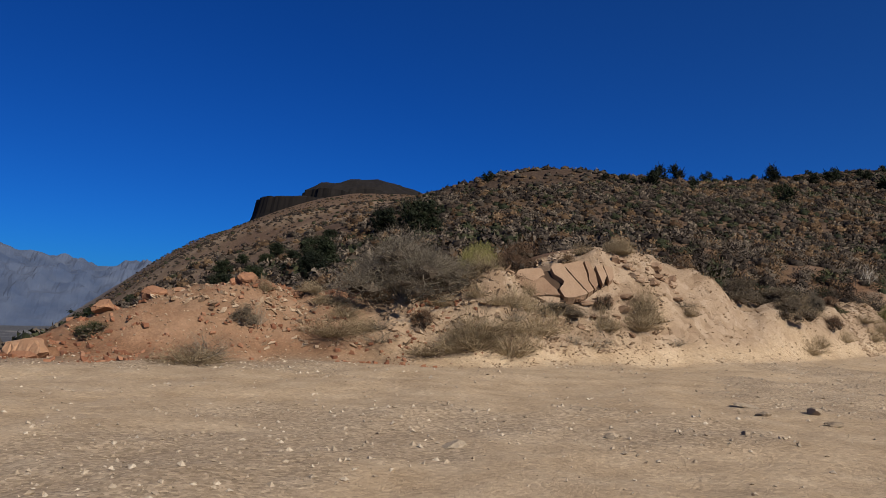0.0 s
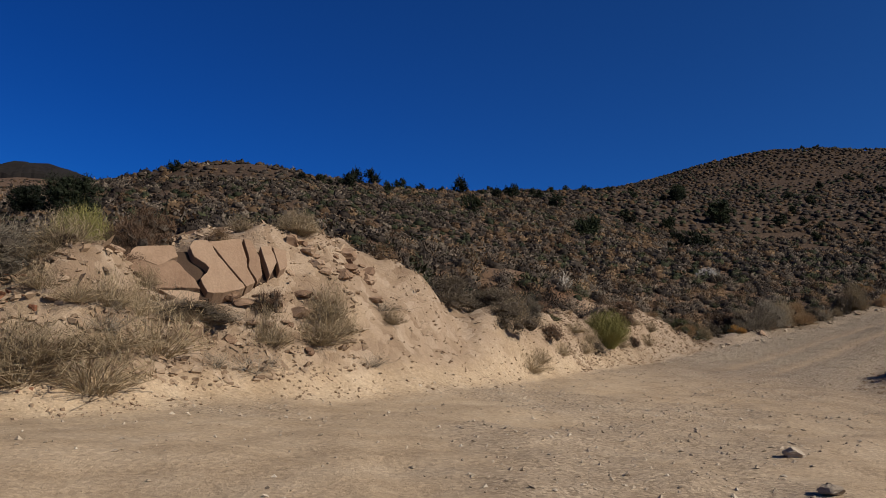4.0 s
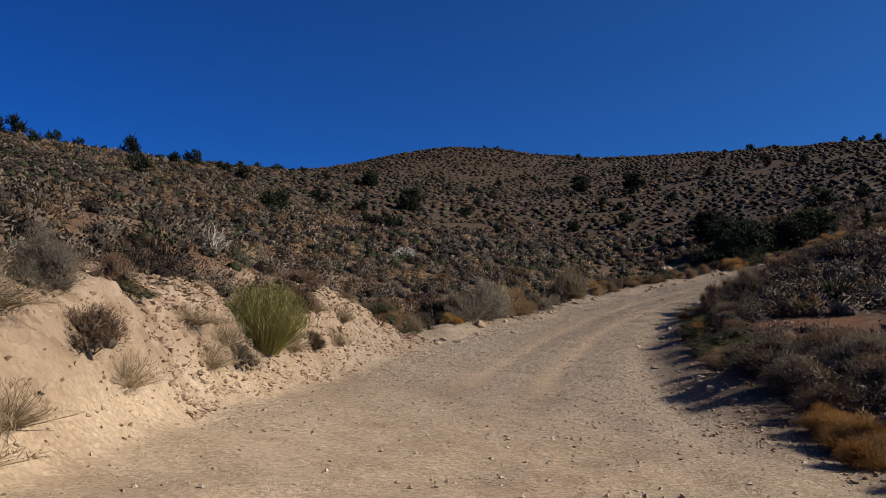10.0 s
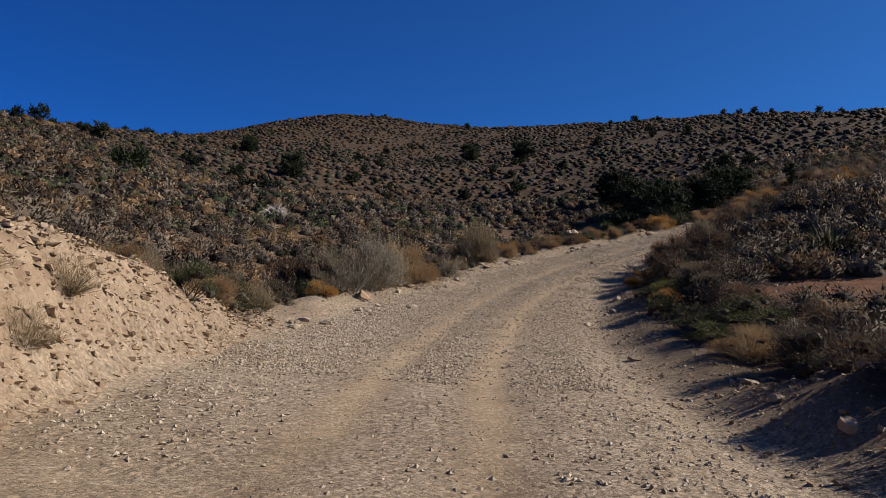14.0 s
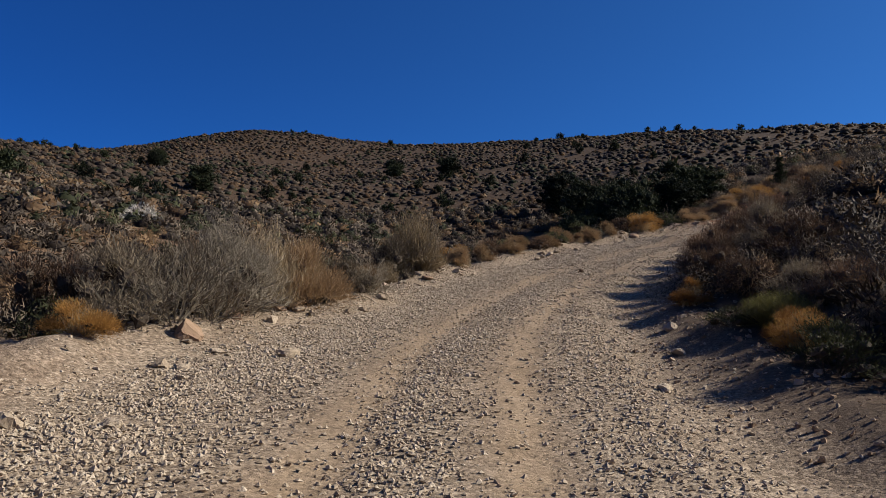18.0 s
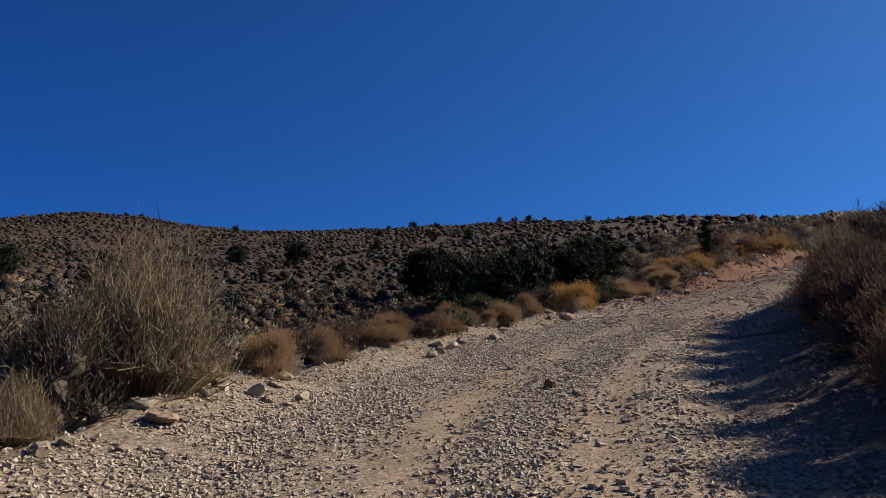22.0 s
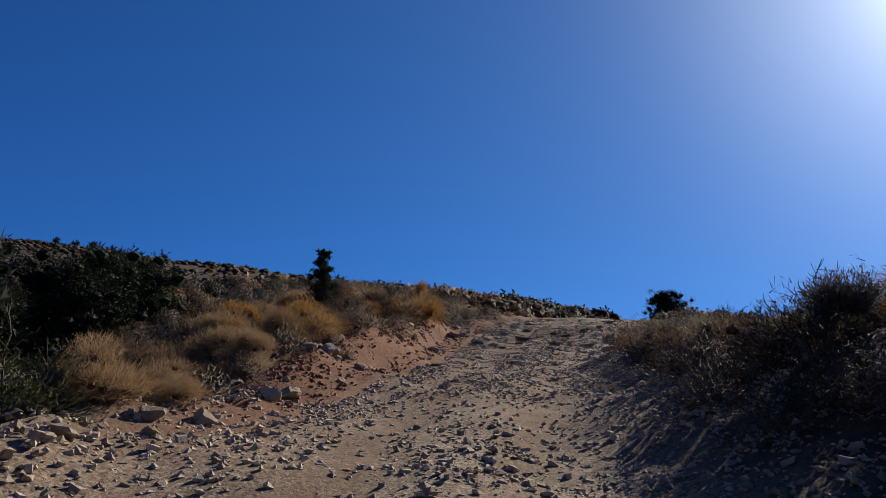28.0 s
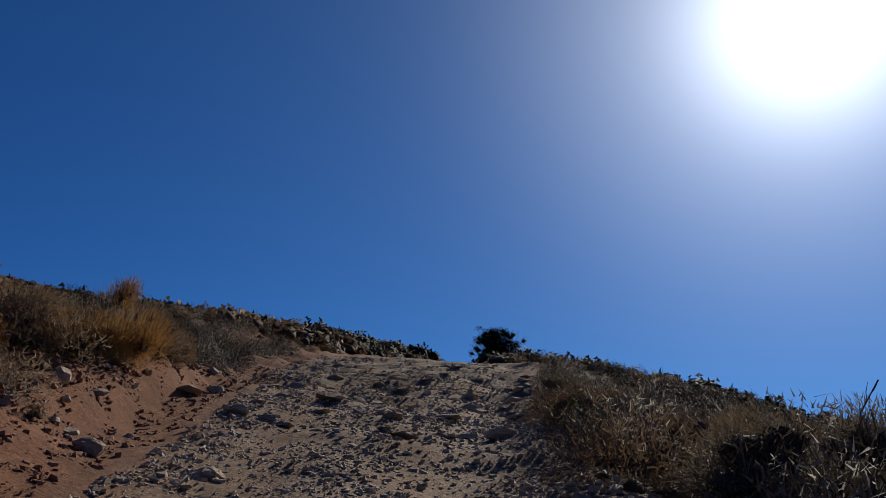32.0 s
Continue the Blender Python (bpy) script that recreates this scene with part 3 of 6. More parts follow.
def mesa_cap():
    """The dark lava cap of the mesa: a flat shelf and a humped top, both edged by cliffs."""
    n, rings = 150, 16
    a = np.linspace(0, 2 * math.pi, n, endpoint=False)
    co = []
    for cx, cy, rx, ry, z0, z1, dome_h in ((-128, 800, 58, 50, 60, 89, 2.0), (-84, 826, 60, 45, 72, 101, 17.0)):
        rows = []
        for k in range(rings):
            t = k / (rings - 1)
            # apron, cliff, then the gently rising top
            if t < 0.25:
                r, h = 1.55 - 1.6 * t, z0 - 14 + 56 * t * (z1 - z0) / 33
            elif t < 0.4:
                r, h = 1.13 - 0.5 * (t - 0.25), z0 + (z1 - z0) * (0.35 + 4.3 * (t - 0.25))
            else:
                r, h = 1.055 * (1 - (t - 0.4) / 0.6) ** 0.7, z1 + dome_h * ((t - 0.4) / 0.6) ** 0.8
            x, y = cx + rx * r * np.cos(a), cy + ry * r * np.sin(a)
            wob = 1 + 0.05 * rough_sum(80 * np.cos(a) + cx, 80 * np.sin(a) + 9 * t, 20, 5, 71)
            x, y = cx + (x - cx) * wob, cy + (y - cy) * wob
            rows.append(np.stack([x, y, h + 2.4 * rough_sum(x, y, 16, 4, 73) * (t > 0.05)], 1))
        co.append(np.concatenate(rows))
    i = (np.arange(rings - 1)[:, None] * n + np.arange(n)[None]).ravel()
    j = (np.arange(rings - 1)[:, None] * n + (np.arange(n)[None] + 1) % n).ravel()
    quads = np.stack([i, j, j + n, i + n], 1)
    me = mesh_of("mesa_cap", np.concatenate(co), np.concatenate([quads, quads + rings * n]))
    me.materials.append(ROCK_DARK)
    tagged(new("mesa_cap", me), "dark lava cap rock with cliffs on the mesa", "mesa", kind="structure")


mesa_cap()


def far_range():
    """The mountain range beyond the valley, distance haze painted in as its blue."""
    az = np.radians(np.linspace(-75, 20, 420))
    rows = []
    dist = np.linspace(3200, 4500, 26)
    for k, d in enumerate(dist):
        p = math.sin(math.pi * min(1.0, k / 25 * 0.72)) ** 1.2
        x, y = d * np.sin(az), d * np.cos(az)
        top = 92 + 55 * rough_sum(az * 4000, 0 * az, 500, 6, 5) + 30 * rough_sum(x, y, 420, 5, 8)
        spur = 0.5 - np.abs(rough_sum(x, y, 260, 4, 61))
        rows.append(np.stack([x, y, -200 + p * (top + 200) + 75 * spur * p ** 0.5 + 14 * rough_sum(x, y, 50, 3, 62) * p], 1))
    n = len(az)
    co = np.concatenate(rows)
    i = (np.arange(len(dist) - 1)[:, None] * n + np.arange(n - 1)[None]).ravel()
    me = mesh_of("mountain_range", co, np.stack([i, i + 1, i + n + 1, i + n], 1))
    m, nt, bs = nodes_of("haze_painted_range")
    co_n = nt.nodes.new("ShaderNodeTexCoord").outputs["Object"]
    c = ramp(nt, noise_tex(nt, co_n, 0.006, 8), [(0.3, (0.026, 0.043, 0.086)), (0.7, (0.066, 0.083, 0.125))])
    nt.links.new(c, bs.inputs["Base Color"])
    bs.inputs["Roughness"].default_value = 1.0
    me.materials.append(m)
    tagged(new("mountain_range", me), "mountain range beyond the valley, its blue haze painted on", "mountains", kind="structure")


far_range()

# ---------------------------------------------------------------- scrub on the slopes
def lump_shape(rings, sides, rng, wide, tall):
    """A lumpy dome: corners and triangles, three corners each."""
    rows = []
    ph = rng.uniform(0, 6, 3)
    for i in range(rings):
        up = i / rings
        a = np.arange(sides) * 2 * math.pi / sides + 0.5 * (i % 2)
        r = math.sqrt(1 - up * up) * (1 + 0.15 * np.sin(2 * a + ph[0]) + 0.12 * np.sin(3 * a + ph[1]) + rng.normal(0, 0.06, sides))
        rows.append(np.stack([wide * r * np.cos(a), wide * r * np.sin(a), np.full(sides, tall * up) + tall * 0.05 * rng.normal(size=sides) - 0.05 * (i == 0)], 1))
    top = np.array([0.1 * wide * rng.normal(), 0.1 * wide * rng.normal(), tall])
    tris = []
    for i in range(rings - 1):
        for j in range(sides):
            k = (j + 1) % sides
            tris += [rows[i][j], rows[i][k], rows[i + 1][j], rows[i][k], rows[i + 1][k], rows[i + 1][j]]
    for j in range(sides):
        tris += [rows[-1][j], rows[-1][(j + 1) % sides], top]
    return np.array(tris)


def tuft(rng, blades, tall, wide, blade_w, length=0.5, spikes=0.3, core=(3, 7), fill=0.74, lift=0.3):
    """A rounded bush: a dense lumpy heart with small leafy sprays standing out of it; corners, three a spray."""
    n = blades
    a, up = rng.uniform(0, 2 * math.pi, n), rng.random(n) ** 0.8
    flat = np.sqrt(1 - up * up)
    d = np.stack([flat * np.cos(a), flat * np.sin(a), up], 1)
    p1, p2, p3 = rng.uniform(0, 6, 3)
    lump = 1 + 0.14 * np.sin(3 * a + p1) + 0.10 * np.sin(5 * a + 4 * up + p2) + 0.08 * np.sin(9 * up + 2 * a + p3)
    size = np.array([wide, wide, tall])
    at = d * size * (lump * rng.uniform(0.36, 0.82, n) ** 0.6)[:, None]
    out = rng.random(n) < spikes
    way = np.where(out[:, None], d + np.array([0, 0, 0.35]) + rng.normal(0, 0.3, (n, 3)), d * 0.5 * (lift > 0) + np.array([0, 0, lift]) + rng.normal(0, 0.6, (n, 3)))
    way = way / (np.linalg.norm(way, axis=1)[:, None] + 1e-6)
    span = length * min(tall, wide) * rng.uniform(0.6, 1.2, n)[:, None]
    root, tip = at - way * span * 0.45, at + way * span * 0.55
    root[:, 2], tip[:, 2] = np.maximum(root[:, 2], -0.03), np.maximum(tip[:, 2], 0.0)
    side = np.cross(d + rng.normal(0, 0.4, (n, 3)), way)
    side = side / (np.linalg.norm(side, axis=1)[:, None] + 1e-6) * (blade_w * rng.uniform(0.6, 1.3, n) * np.where(out, 0.5, 1.0))[:, None]
    heart = lump_shape(core[0], core[1], rng, wide * fill, tall * fill)
    face = np.cross(2 * side, tip - root)
    side = np.where((face * d).sum(1)[:, None] < 0, -side, side)
    face = np.where((face * d).sum(1)[:, None] < 0, -face, face) / (np.linalg.norm(face, axis=1)[:, None] + 1e-9)
    co = np.concatenate([heart, np.stack([root - side, root + side, tip], 1).reshape(-1, 3)])
    # the bush is lit as the rounded mass that its sprays make up
    lay = np.concatenate([heart / size ** 2, np.repeat(d / size * size.mean() * 0.7 + 0.3 * face, 3, 0)])
    lay = lay / (np.linalg.norm(lay, axis=1)[:, None] + 1e-9)
    # shade put into the tint: dark old wood inside, upper sprays palest as if lit
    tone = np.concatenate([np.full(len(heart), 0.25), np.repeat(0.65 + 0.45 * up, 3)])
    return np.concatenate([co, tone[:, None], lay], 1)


def spread(name, protos, places, material, label, category):
    """Lays tufts at the places (x, y, z, size, squash, turn, tint) and joins them into one mesh."""
    cos, tints, ways = [], [], []
    for k in range(len(protos)):
        sel = places[k::len(protos)]
        if not len(sel):
            continue
        p = protos[k]
        c, s = np.cos(sel[:, 5]), np.sin(sel[:, 5])
        x = sel[:, 3, None] * (p[None, :, 0] * c[:, None] - p[None, :, 1] * s[:, None]) + sel[:, 0, None]
        y = sel[:, 3, None] * (p[None, :, 0] * s[:, None] + p[None, :, 1] * c[:, None]) + sel[:, 1, None]
        z = sel[:, 3, None] * sel[:, 4, None] * p[None, :, 2] + sel[:, 2, None]
        cos.append(np.stack([x, y, z], -1).reshape(-1, 3))
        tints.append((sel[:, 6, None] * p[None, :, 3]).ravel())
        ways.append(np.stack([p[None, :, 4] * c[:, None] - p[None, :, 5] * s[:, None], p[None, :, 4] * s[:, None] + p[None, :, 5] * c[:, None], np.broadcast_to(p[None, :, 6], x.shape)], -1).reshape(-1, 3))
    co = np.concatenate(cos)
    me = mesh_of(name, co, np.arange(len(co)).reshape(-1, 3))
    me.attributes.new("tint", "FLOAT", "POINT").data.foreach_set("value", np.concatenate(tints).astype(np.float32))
    me.polygons.foreach_set("use_smooth", np.ones(len(co) // 3, bool))
    me.attributes.new("custom_normal", "FLOAT_VECTOR", "POINT").data.foreach_set("vector", np.concatenate(ways).astype(np.float32).ravel())
    me.materials.append(material)
    return tagged(new(name, me), label, category, kind="stuff")


def in_sight(x, y, z):
    """True where a bush can be seen over the hills from somewhere along the track."""
    seen = np.zeros(x.shape, bool)
    for ex, ey, ez in ((0, 0, 2.5), (9, 17, 2.5), (22.5, 29.3, 2.5), (37.6, 39, 3.5), (51, 42.9, 6), (64.3, 42.3, 9), (73.5, 39.7, 11.5)):
        clear = ~seen
        for k in np.linspace(0.12, 0.95, 16):
            px, py = ex + k * (x - ex), ey + k * (y - ey)
            clear[clear] = hills(px[clear], py[clear]) < (ez + k * (z + 1.2 - ez))[clear] + 0.6
        seen |= clear
    return seen


def scatter(rng, cell, x0, x1, y0, y1, clear, size, gone=None, full=0.93):
    """Bushes keep their distance from one another, as they do on dry ground."""
    gx, gy = np.meshgrid(np.arange(x0, x1, cell), np.arange(y0, y1, cell))
    x, y = (gx + rng.uniform(-0.42, 0.42, gx.shape) * cell).ravel(), (gy + rng.uniform(-0.42, 0.42, gy.shape) * cell).ravel()
    z, on, bare, sand, gravel, red, far, cap, gap = land(x, y)[:9]
    # the cut bank by the turn-out and the red mound stay nearly bare
    rim = np.where((x < 32) & (y > 14) & (y > x), clear + np.where(x < 11, 1.3, 2.3), np.where(edge_gap(x, y, CROWN_XY) < 0, np.where(x < 46, 1.5, 0.6), clear))
    keep = (gap > rim) & (cap < 0.3) & (speckle(x, y, 7, 77) + 0.5 * speckle(x, y, 25, 78) > -0.85) & (rng.random(len(x)) < np.where(x < -12, 0.36 * full, full))
    keep &= (red < 0.35) | (x > 50)
    if gone is not None:
        keep &= ~gone(x, y)
    x, y, z = x[keep], y[keep], z[keep]
    if gone is not None:
        k = in_sight(x, y, z)
        x, y, z = x[k], y[k], z[k]
    n = len(x)
    s = size[0] + (size[1] - size[0]) * rng.random(n) ** 1.6
    return np.stack([x, y, z - 0.02, s, rng.uniform(0.75, 1.15, n), rng.uniform(0, 6.28, n), rng.random(n)], 1)


CROWN_XY = [q[:2] for q in CROWN]
rng = np.random.default_rng(11)
verge_tufts = [tuft(rng, 470, 0.70, 0.68, 0.013, 0.19, 0.06, (3, 7), 0.28, 0.05) for _ in range(6)]
fine_tufts = [tuft(rng, 900, 0.70, 0.68, 0.0062, 0.14, 0.06, (2, 6), 0.14, 0.1) for _ in range(5)]
near_tufts = [tuft(rng, 165, 0.68, 0.72, 0.036, 0.27, 0.2, (2, 7), 0.5, 0.1) for _ in range(8)]
mid_tufts = [tuft(rng, 38, 0.66, 0.74, 0.085, 0.36, 0.0, (2, 6), 0.66, 0.0) for _ in range(8)]
far_tufts = [tuft(rng, 7, 0.66, 0.80, 0.2, 0.5, 0.0, (2, 5), 0.8, 0.0) for _ in range(6)]


def close_in(x, y):
    return (x > -16) & (x < 118) & (y > 4) & (y < 84)


def middle(x, y):
    return (x > -60) & (x < 190) & (y > -20) & (y < 180)


def lay_near(name, places, material, label):
    """Bushes close to the track are finer than those behind them."""
    g = land(places[:, 0], places[:, 1])[8]
    close = (g < 3.6) | ((g < 8.0) & (places[:, 0] > 66)) | ((g < 16.0) & (places[:, 0] > 86)) | ((g < 5.5) & (places[:, 0] < 30))
    beside = close & (((places[:, 0] > 42) & (g < 2.8)) | ((places[:, 0] > 64) & (g < 6.0)))
    if beside.any():
        spread(name + "_beside", fine_tufts, places[beside], material, label, "scrub")
    spread(name + "_verge", verge_tufts, places[close & ~beside], material, label, "scrub")
    behind = ~close & (g > np.where(places[:, 0] < 84, np.where(places[:, 0] > 15, 22.0, 15.0), 30.0))
    spread(name + "_near", near_tufts, places[~close & ~behind], material, label, "scrub")
    if behind.any():
        spread(name + "_behind", mid_tufts, places[behind], material, label, "scrub")


def sorts(p):
    """Grey, dry and olive bushes grow mixed, in loose patches."""
    u = rng.random(len(p)) + 0.22 * speckle(p[:, 0], p[:, 1], 16, 79)
    dry = np.where(p[:, 0] > 45, 0.28, 0.18)
    return p[(u >= dry) & (u < 0.89)], p[u < dry], p[u >= 0.89]


SORTS = (("grey_scrub", SCRUB, "low grey-brown desert scrub covering the slopes"), ("dry_scrub", SCRUB_DRY, "dry tan grass tufts among the scrub"),
         ("olive_scrub", SCRUB_GREEN, "dark olive low bushes among the scrub"))
def fuller(p):
    """The shaded hillside in the east carries larger bushes."""
    p[:, 3] *= 1 + 0.25 * np.clip((p[:, 0] - 45) / 30, 0, 1)
    return p


layers = (sorts(scatter(rng, 1.12, -16, 118, 4, 84, 1.0, (0.7, 1.5))), sorts(fuller(scatter(rng, 1.5, -60, 190, -20, 180, 1.5, (0.75, 1.65), close_in))),
          sorts(scatter(rng, 3.1, -260, 520, 20, 720, 4, (1.0, 2.3), middle)))
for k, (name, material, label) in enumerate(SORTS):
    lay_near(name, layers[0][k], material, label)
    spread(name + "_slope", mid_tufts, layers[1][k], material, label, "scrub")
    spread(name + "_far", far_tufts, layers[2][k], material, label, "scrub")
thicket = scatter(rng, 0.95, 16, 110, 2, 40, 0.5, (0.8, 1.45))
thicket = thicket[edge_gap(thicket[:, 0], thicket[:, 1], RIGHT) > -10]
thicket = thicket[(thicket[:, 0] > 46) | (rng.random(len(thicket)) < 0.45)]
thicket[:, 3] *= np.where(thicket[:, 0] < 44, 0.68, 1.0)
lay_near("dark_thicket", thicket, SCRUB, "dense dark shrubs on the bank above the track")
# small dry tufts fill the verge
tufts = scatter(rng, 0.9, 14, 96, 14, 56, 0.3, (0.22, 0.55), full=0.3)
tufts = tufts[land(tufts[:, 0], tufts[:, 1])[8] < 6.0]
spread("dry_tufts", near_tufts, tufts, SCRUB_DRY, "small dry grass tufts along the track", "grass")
# ---------------------------------------------------------------- single plants
class Soup:
    """Corners and triangles collected piece by piece."""

    def __init__(self):
        self.v, self.f, self.n = [], [], 0

    def put(self, v, f):
        self.v.append(np.asarray(v, float))
        self.f.append(np.asarray(f, int) + self.n)
        self.n += len(v)

    def limb(self, pts, r0, r1, sides=3):
        """A tapered round branch along the points."""
        pts = np.asarray(pts, float)
        k = len(pts)
        d = pts[-1] - pts[0]
        a = np.cross(d, (0.3, 0.9, 0.2))
        a /= np.linalg.norm(a) + 1e-9
        b = np.cross(d, a)
        b /= np.linalg.norm(b) + 1e-9
        ang = np.arange(sides) * 2 * math.pi / sides
        ring = np.cos(ang)[:, None] * a + np.sin(ang)[:, None] * b
        rad = np.linspace(r0, r1, k)
        v = (pts[:, None, :] + ring[None] * rad[:, None, None]).reshape(-1, 3)
        f = []
        for i in range(k - 1):
            for j in range(sides):
                p, q = i * sides + j, i * sides + (j + 1) % sides
                f += [(p, q, q + sides), (p, q + sides, p + sides)]
        self.put(v, f)

    def blades(self, root, tip, width, rng):
        """Narrow pointed blades, one for each row of root and tip."""
        side = np.cross(tip - root, rng.normal(size=tip.shape))
        side = side / (np.linalg.norm(side, axis=1)[:, None] + 1e-9) * width
        v = np.stack([root - side, root + side, tip], 1).reshape(-1, 3)
        self.put(v, np.arange(len(v)).reshape(-1, 3))

    def mesh(self, name, material):
        me = mesh_of(name, np.concatenate(self.v), np.concatenate(self.f))
        me.materials.append(material)
        return me


def ico(rng, rough):
    """A 20-faced stone with uneven corners."""
    g = (1 + 5 ** 0.5) / 2
    v = np.array([(-1, g, 0), (1, g, 0), (-1, -g, 0), (1, -g, 0), (0, -1, g), (0, 1, g), (0, -1, -g), (0, 1, -g), (g, 0, -1), (g, 0, 1), (-g, 0, -1), (-g, 0, 1)], float)
    f = np.array([(0, 11, 5), (0, 5, 1), (0, 1, 7), (0, 7, 10), (0, 10, 11), (1, 5, 9), (5, 11, 4), (11, 10, 2), (10, 7, 6), (7, 1, 8),
                  (3, 9, 4), (3, 4, 2), (3, 2, 6), (3, 6, 8), (3, 8, 9), (4, 9, 5), (2, 4, 11), (6, 2, 10), (8, 6, 7), (9, 8, 1)])
    v = v / np.linalg.norm(v[0]) * (1 + rng.uniform(-rough, rough, (12, 1)))
    return v * np.array([1, rng.uniform(0.6, 1.0), rng.uniform(0.4, 0.75)]), f


def bend(rng, root, tip, k, wander):
    t = np.linspace(0, 1, k)[:, None]
    p = root + (tip - root) * t
    p[1:-1] += rng.normal(0, wander, (max(k - 2, 0), 3))
    return p


def dome(rng, n, inner=0.0):
    a, up = rng.uniform(0, 2 * math.pi, n), rng.random(n)
    flat = np.sqrt(1 - up * up)
    d = np.stack([flat * np.cos(a), flat * np.sin(a), up], 1)
    return d * (inner + (1 - inner) * rng.random(n) ** 0.5)[:, None]


def lumps(rng, count, wide, tall):
    """Centres and sizes of the rounded masses that a bush is made of."""
    c = dome(rng, count, 0.75) * np.array([wide / 2, wide / 2, tall]) * rng.uniform(0.5, 0.74, (count, 1))
    c[:, 2] = np.maximum(c[:, 2], 0.12 * tall)
    return c, rng.uniform(0.17, 0.46, count) * (wide / 2 + tall) * 0.5


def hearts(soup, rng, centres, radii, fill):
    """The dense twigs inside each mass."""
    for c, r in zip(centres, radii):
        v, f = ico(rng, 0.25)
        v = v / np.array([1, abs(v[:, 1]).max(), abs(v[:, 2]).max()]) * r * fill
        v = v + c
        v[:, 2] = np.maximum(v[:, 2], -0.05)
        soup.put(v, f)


def fuzz(soup, rng, n, centres, radii, length, width, up=0.5, loose=0.65, span=(0.2, 0.85)):
    """Fine twigs and leaves standing out of the masses."""
    k = rng.choice(len(centres), n, p=radii ** 2 / (radii ** 2).sum())
    d = rng.normal(size=(n, 3))
    d[:, 2] = np.where(rng.random(n) < 0.75, np.abs(d[:, 2]), d[:, 2])
    d /= np.linalg.norm(d, axis=1)[:, None]
    at = centres[k] + d * (radii[k] * rng.uniform(*span, n))[:, None]
    at[:, 2] = np.maximum(at[:, 2], 0.01)
    way = d + centres[k] / (np.linalg.norm(centres[k], axis=1)[:, None] + 1e-6) * 0.4 + np.array([0, 0, up]) + rng.normal(0, loose, (n, 3))
    way /= np.linalg.norm(way, axis=1)[:, None]
    soup.blades(at, at + way * length * rng.uniform(0.5, 1.25, (n, 1)), width, rng)


def woody(seed, tall, wide, stems, twigs, leaves, twig_w=0.004, leaf=(0.05, 0.012), stem_w=0.012, masses=20, up=0.5, loose=0.65):
    """A twiggy desert shrub: stems with side twigs, and rounded masses of fine twigs and leaves."""
    rng = np.random.default_rng(seed)
    wood, green, heart = Soup(), Soup(), Soup()
    size = np.array([wide / 2, wide / 2, tall])
    for i in range(stems):
        tip = dome(rng, 1, 0.75)[0] * size * (0.9 if leaves else 1.0) * (1 + 0.05 * rng.normal())
        root = np.array([*(tip[:2] * 0.12 + rng.normal(0, 0.03 * wide, 2)), -0.05])
        tip[2] = max(tip[2], 0.12 * tall)
        mid = bend(rng, root, tip, 4, 0.04 * wide)
        mid[1:3, 2] += 0.06 * tall
        wood.limb(mid, stem_w, stem_w * 0.35)
        for j in range(twigs):
            k = rng.uniform(0.3, 1.0) * 3
            a = mid[int(min(k, 2))] + (mid[int(min(k, 2)) + 1] - mid[int(min(k, 2))]) * (k - int(min(k, 2)))
            out = (a / size + rng.normal(0, 0.7, 3)) * size
            out = out / (np.linalg.norm(out) + 1e-6) * rng.uniform(0.10, 0.24) * (tall + wide / 2) * (0.35 if leaves else 0.5)
            out[2] = abs(out[2]) * 0.8 + 0.02
            wood.limb([a, a + out * 0.55 + rng.normal(0, 0.01, 3), a + out], twig_w, twig_w * 0.4)
    if leaves:
        c, r = lumps(rng, masses, wide, tall)
        hearts(heart, rng, c, r, 0.3)
        fuzz(green, rng, leaves, c, r, leaf[0], leaf[1], up, loose)
    return wood, green, heart


def broom(seed, tall, wide, blades, blade_w, heads=0, head_len=0.09, curl=0.1, head_w=0.004, low=0.2):
    """A broom-like bush or bunch grass: upright thin stems, with feathery heads."""
    rng = np.random.default_rng(seed)
    stems, tops = Soup(), Soup()
    tip = dome(rng, blades, 0.72) * np.array([wide / 2, wide / 2, tall])
    tip[:, 2] = low * tall + (1 - low) * tip[:, 2] if low > 0.2 else np.maximum(tip[:, 2], 0.2 * tall)
    root = tip * np.array([0.2, 0.2, 0]) + np.stack([rng.normal(0, 0.04 * wide, blades), rng.normal(0, 0.04 * wide, blades), np.full(blades, -0.03)], 1)
    mid = (root + tip) / 2 + np.stack([rng.normal(0, curl * wide / 2, blades), rng.normal(0, curl * wide / 2, blades), np.full(blades, 0.08 * tall)], 1)
    side = np.cross(tip - root, rng.normal(size=tip.shape))
    side = side / (np.linalg.norm(side, axis=1)[:, None] + 1e-9) * blade_w
    v = np.stack([root - side, root + side, mid - side * 0.8, mid + side * 0.8, tip], 1).reshape(-1, 3)
    base = np.arange(blades)[:, None] * 5
    stems.put(v, np.concatenate([base + (0, 1, 3), base + (0, 3, 2), base + (2, 3, 4)]))
    if heads:
        pick = rng.integers(0, blades, heads)
        at = mid[pick] + (tip[pick] - mid[pick]) * rng.uniform(0.35, 1.05, (heads, 1))
        tops.blades(at, at + (np.array([0, 0, 1]) + rng.normal(0, 0.6, (heads, 3))) * head_len, head_w, rng)
    return stems, tops


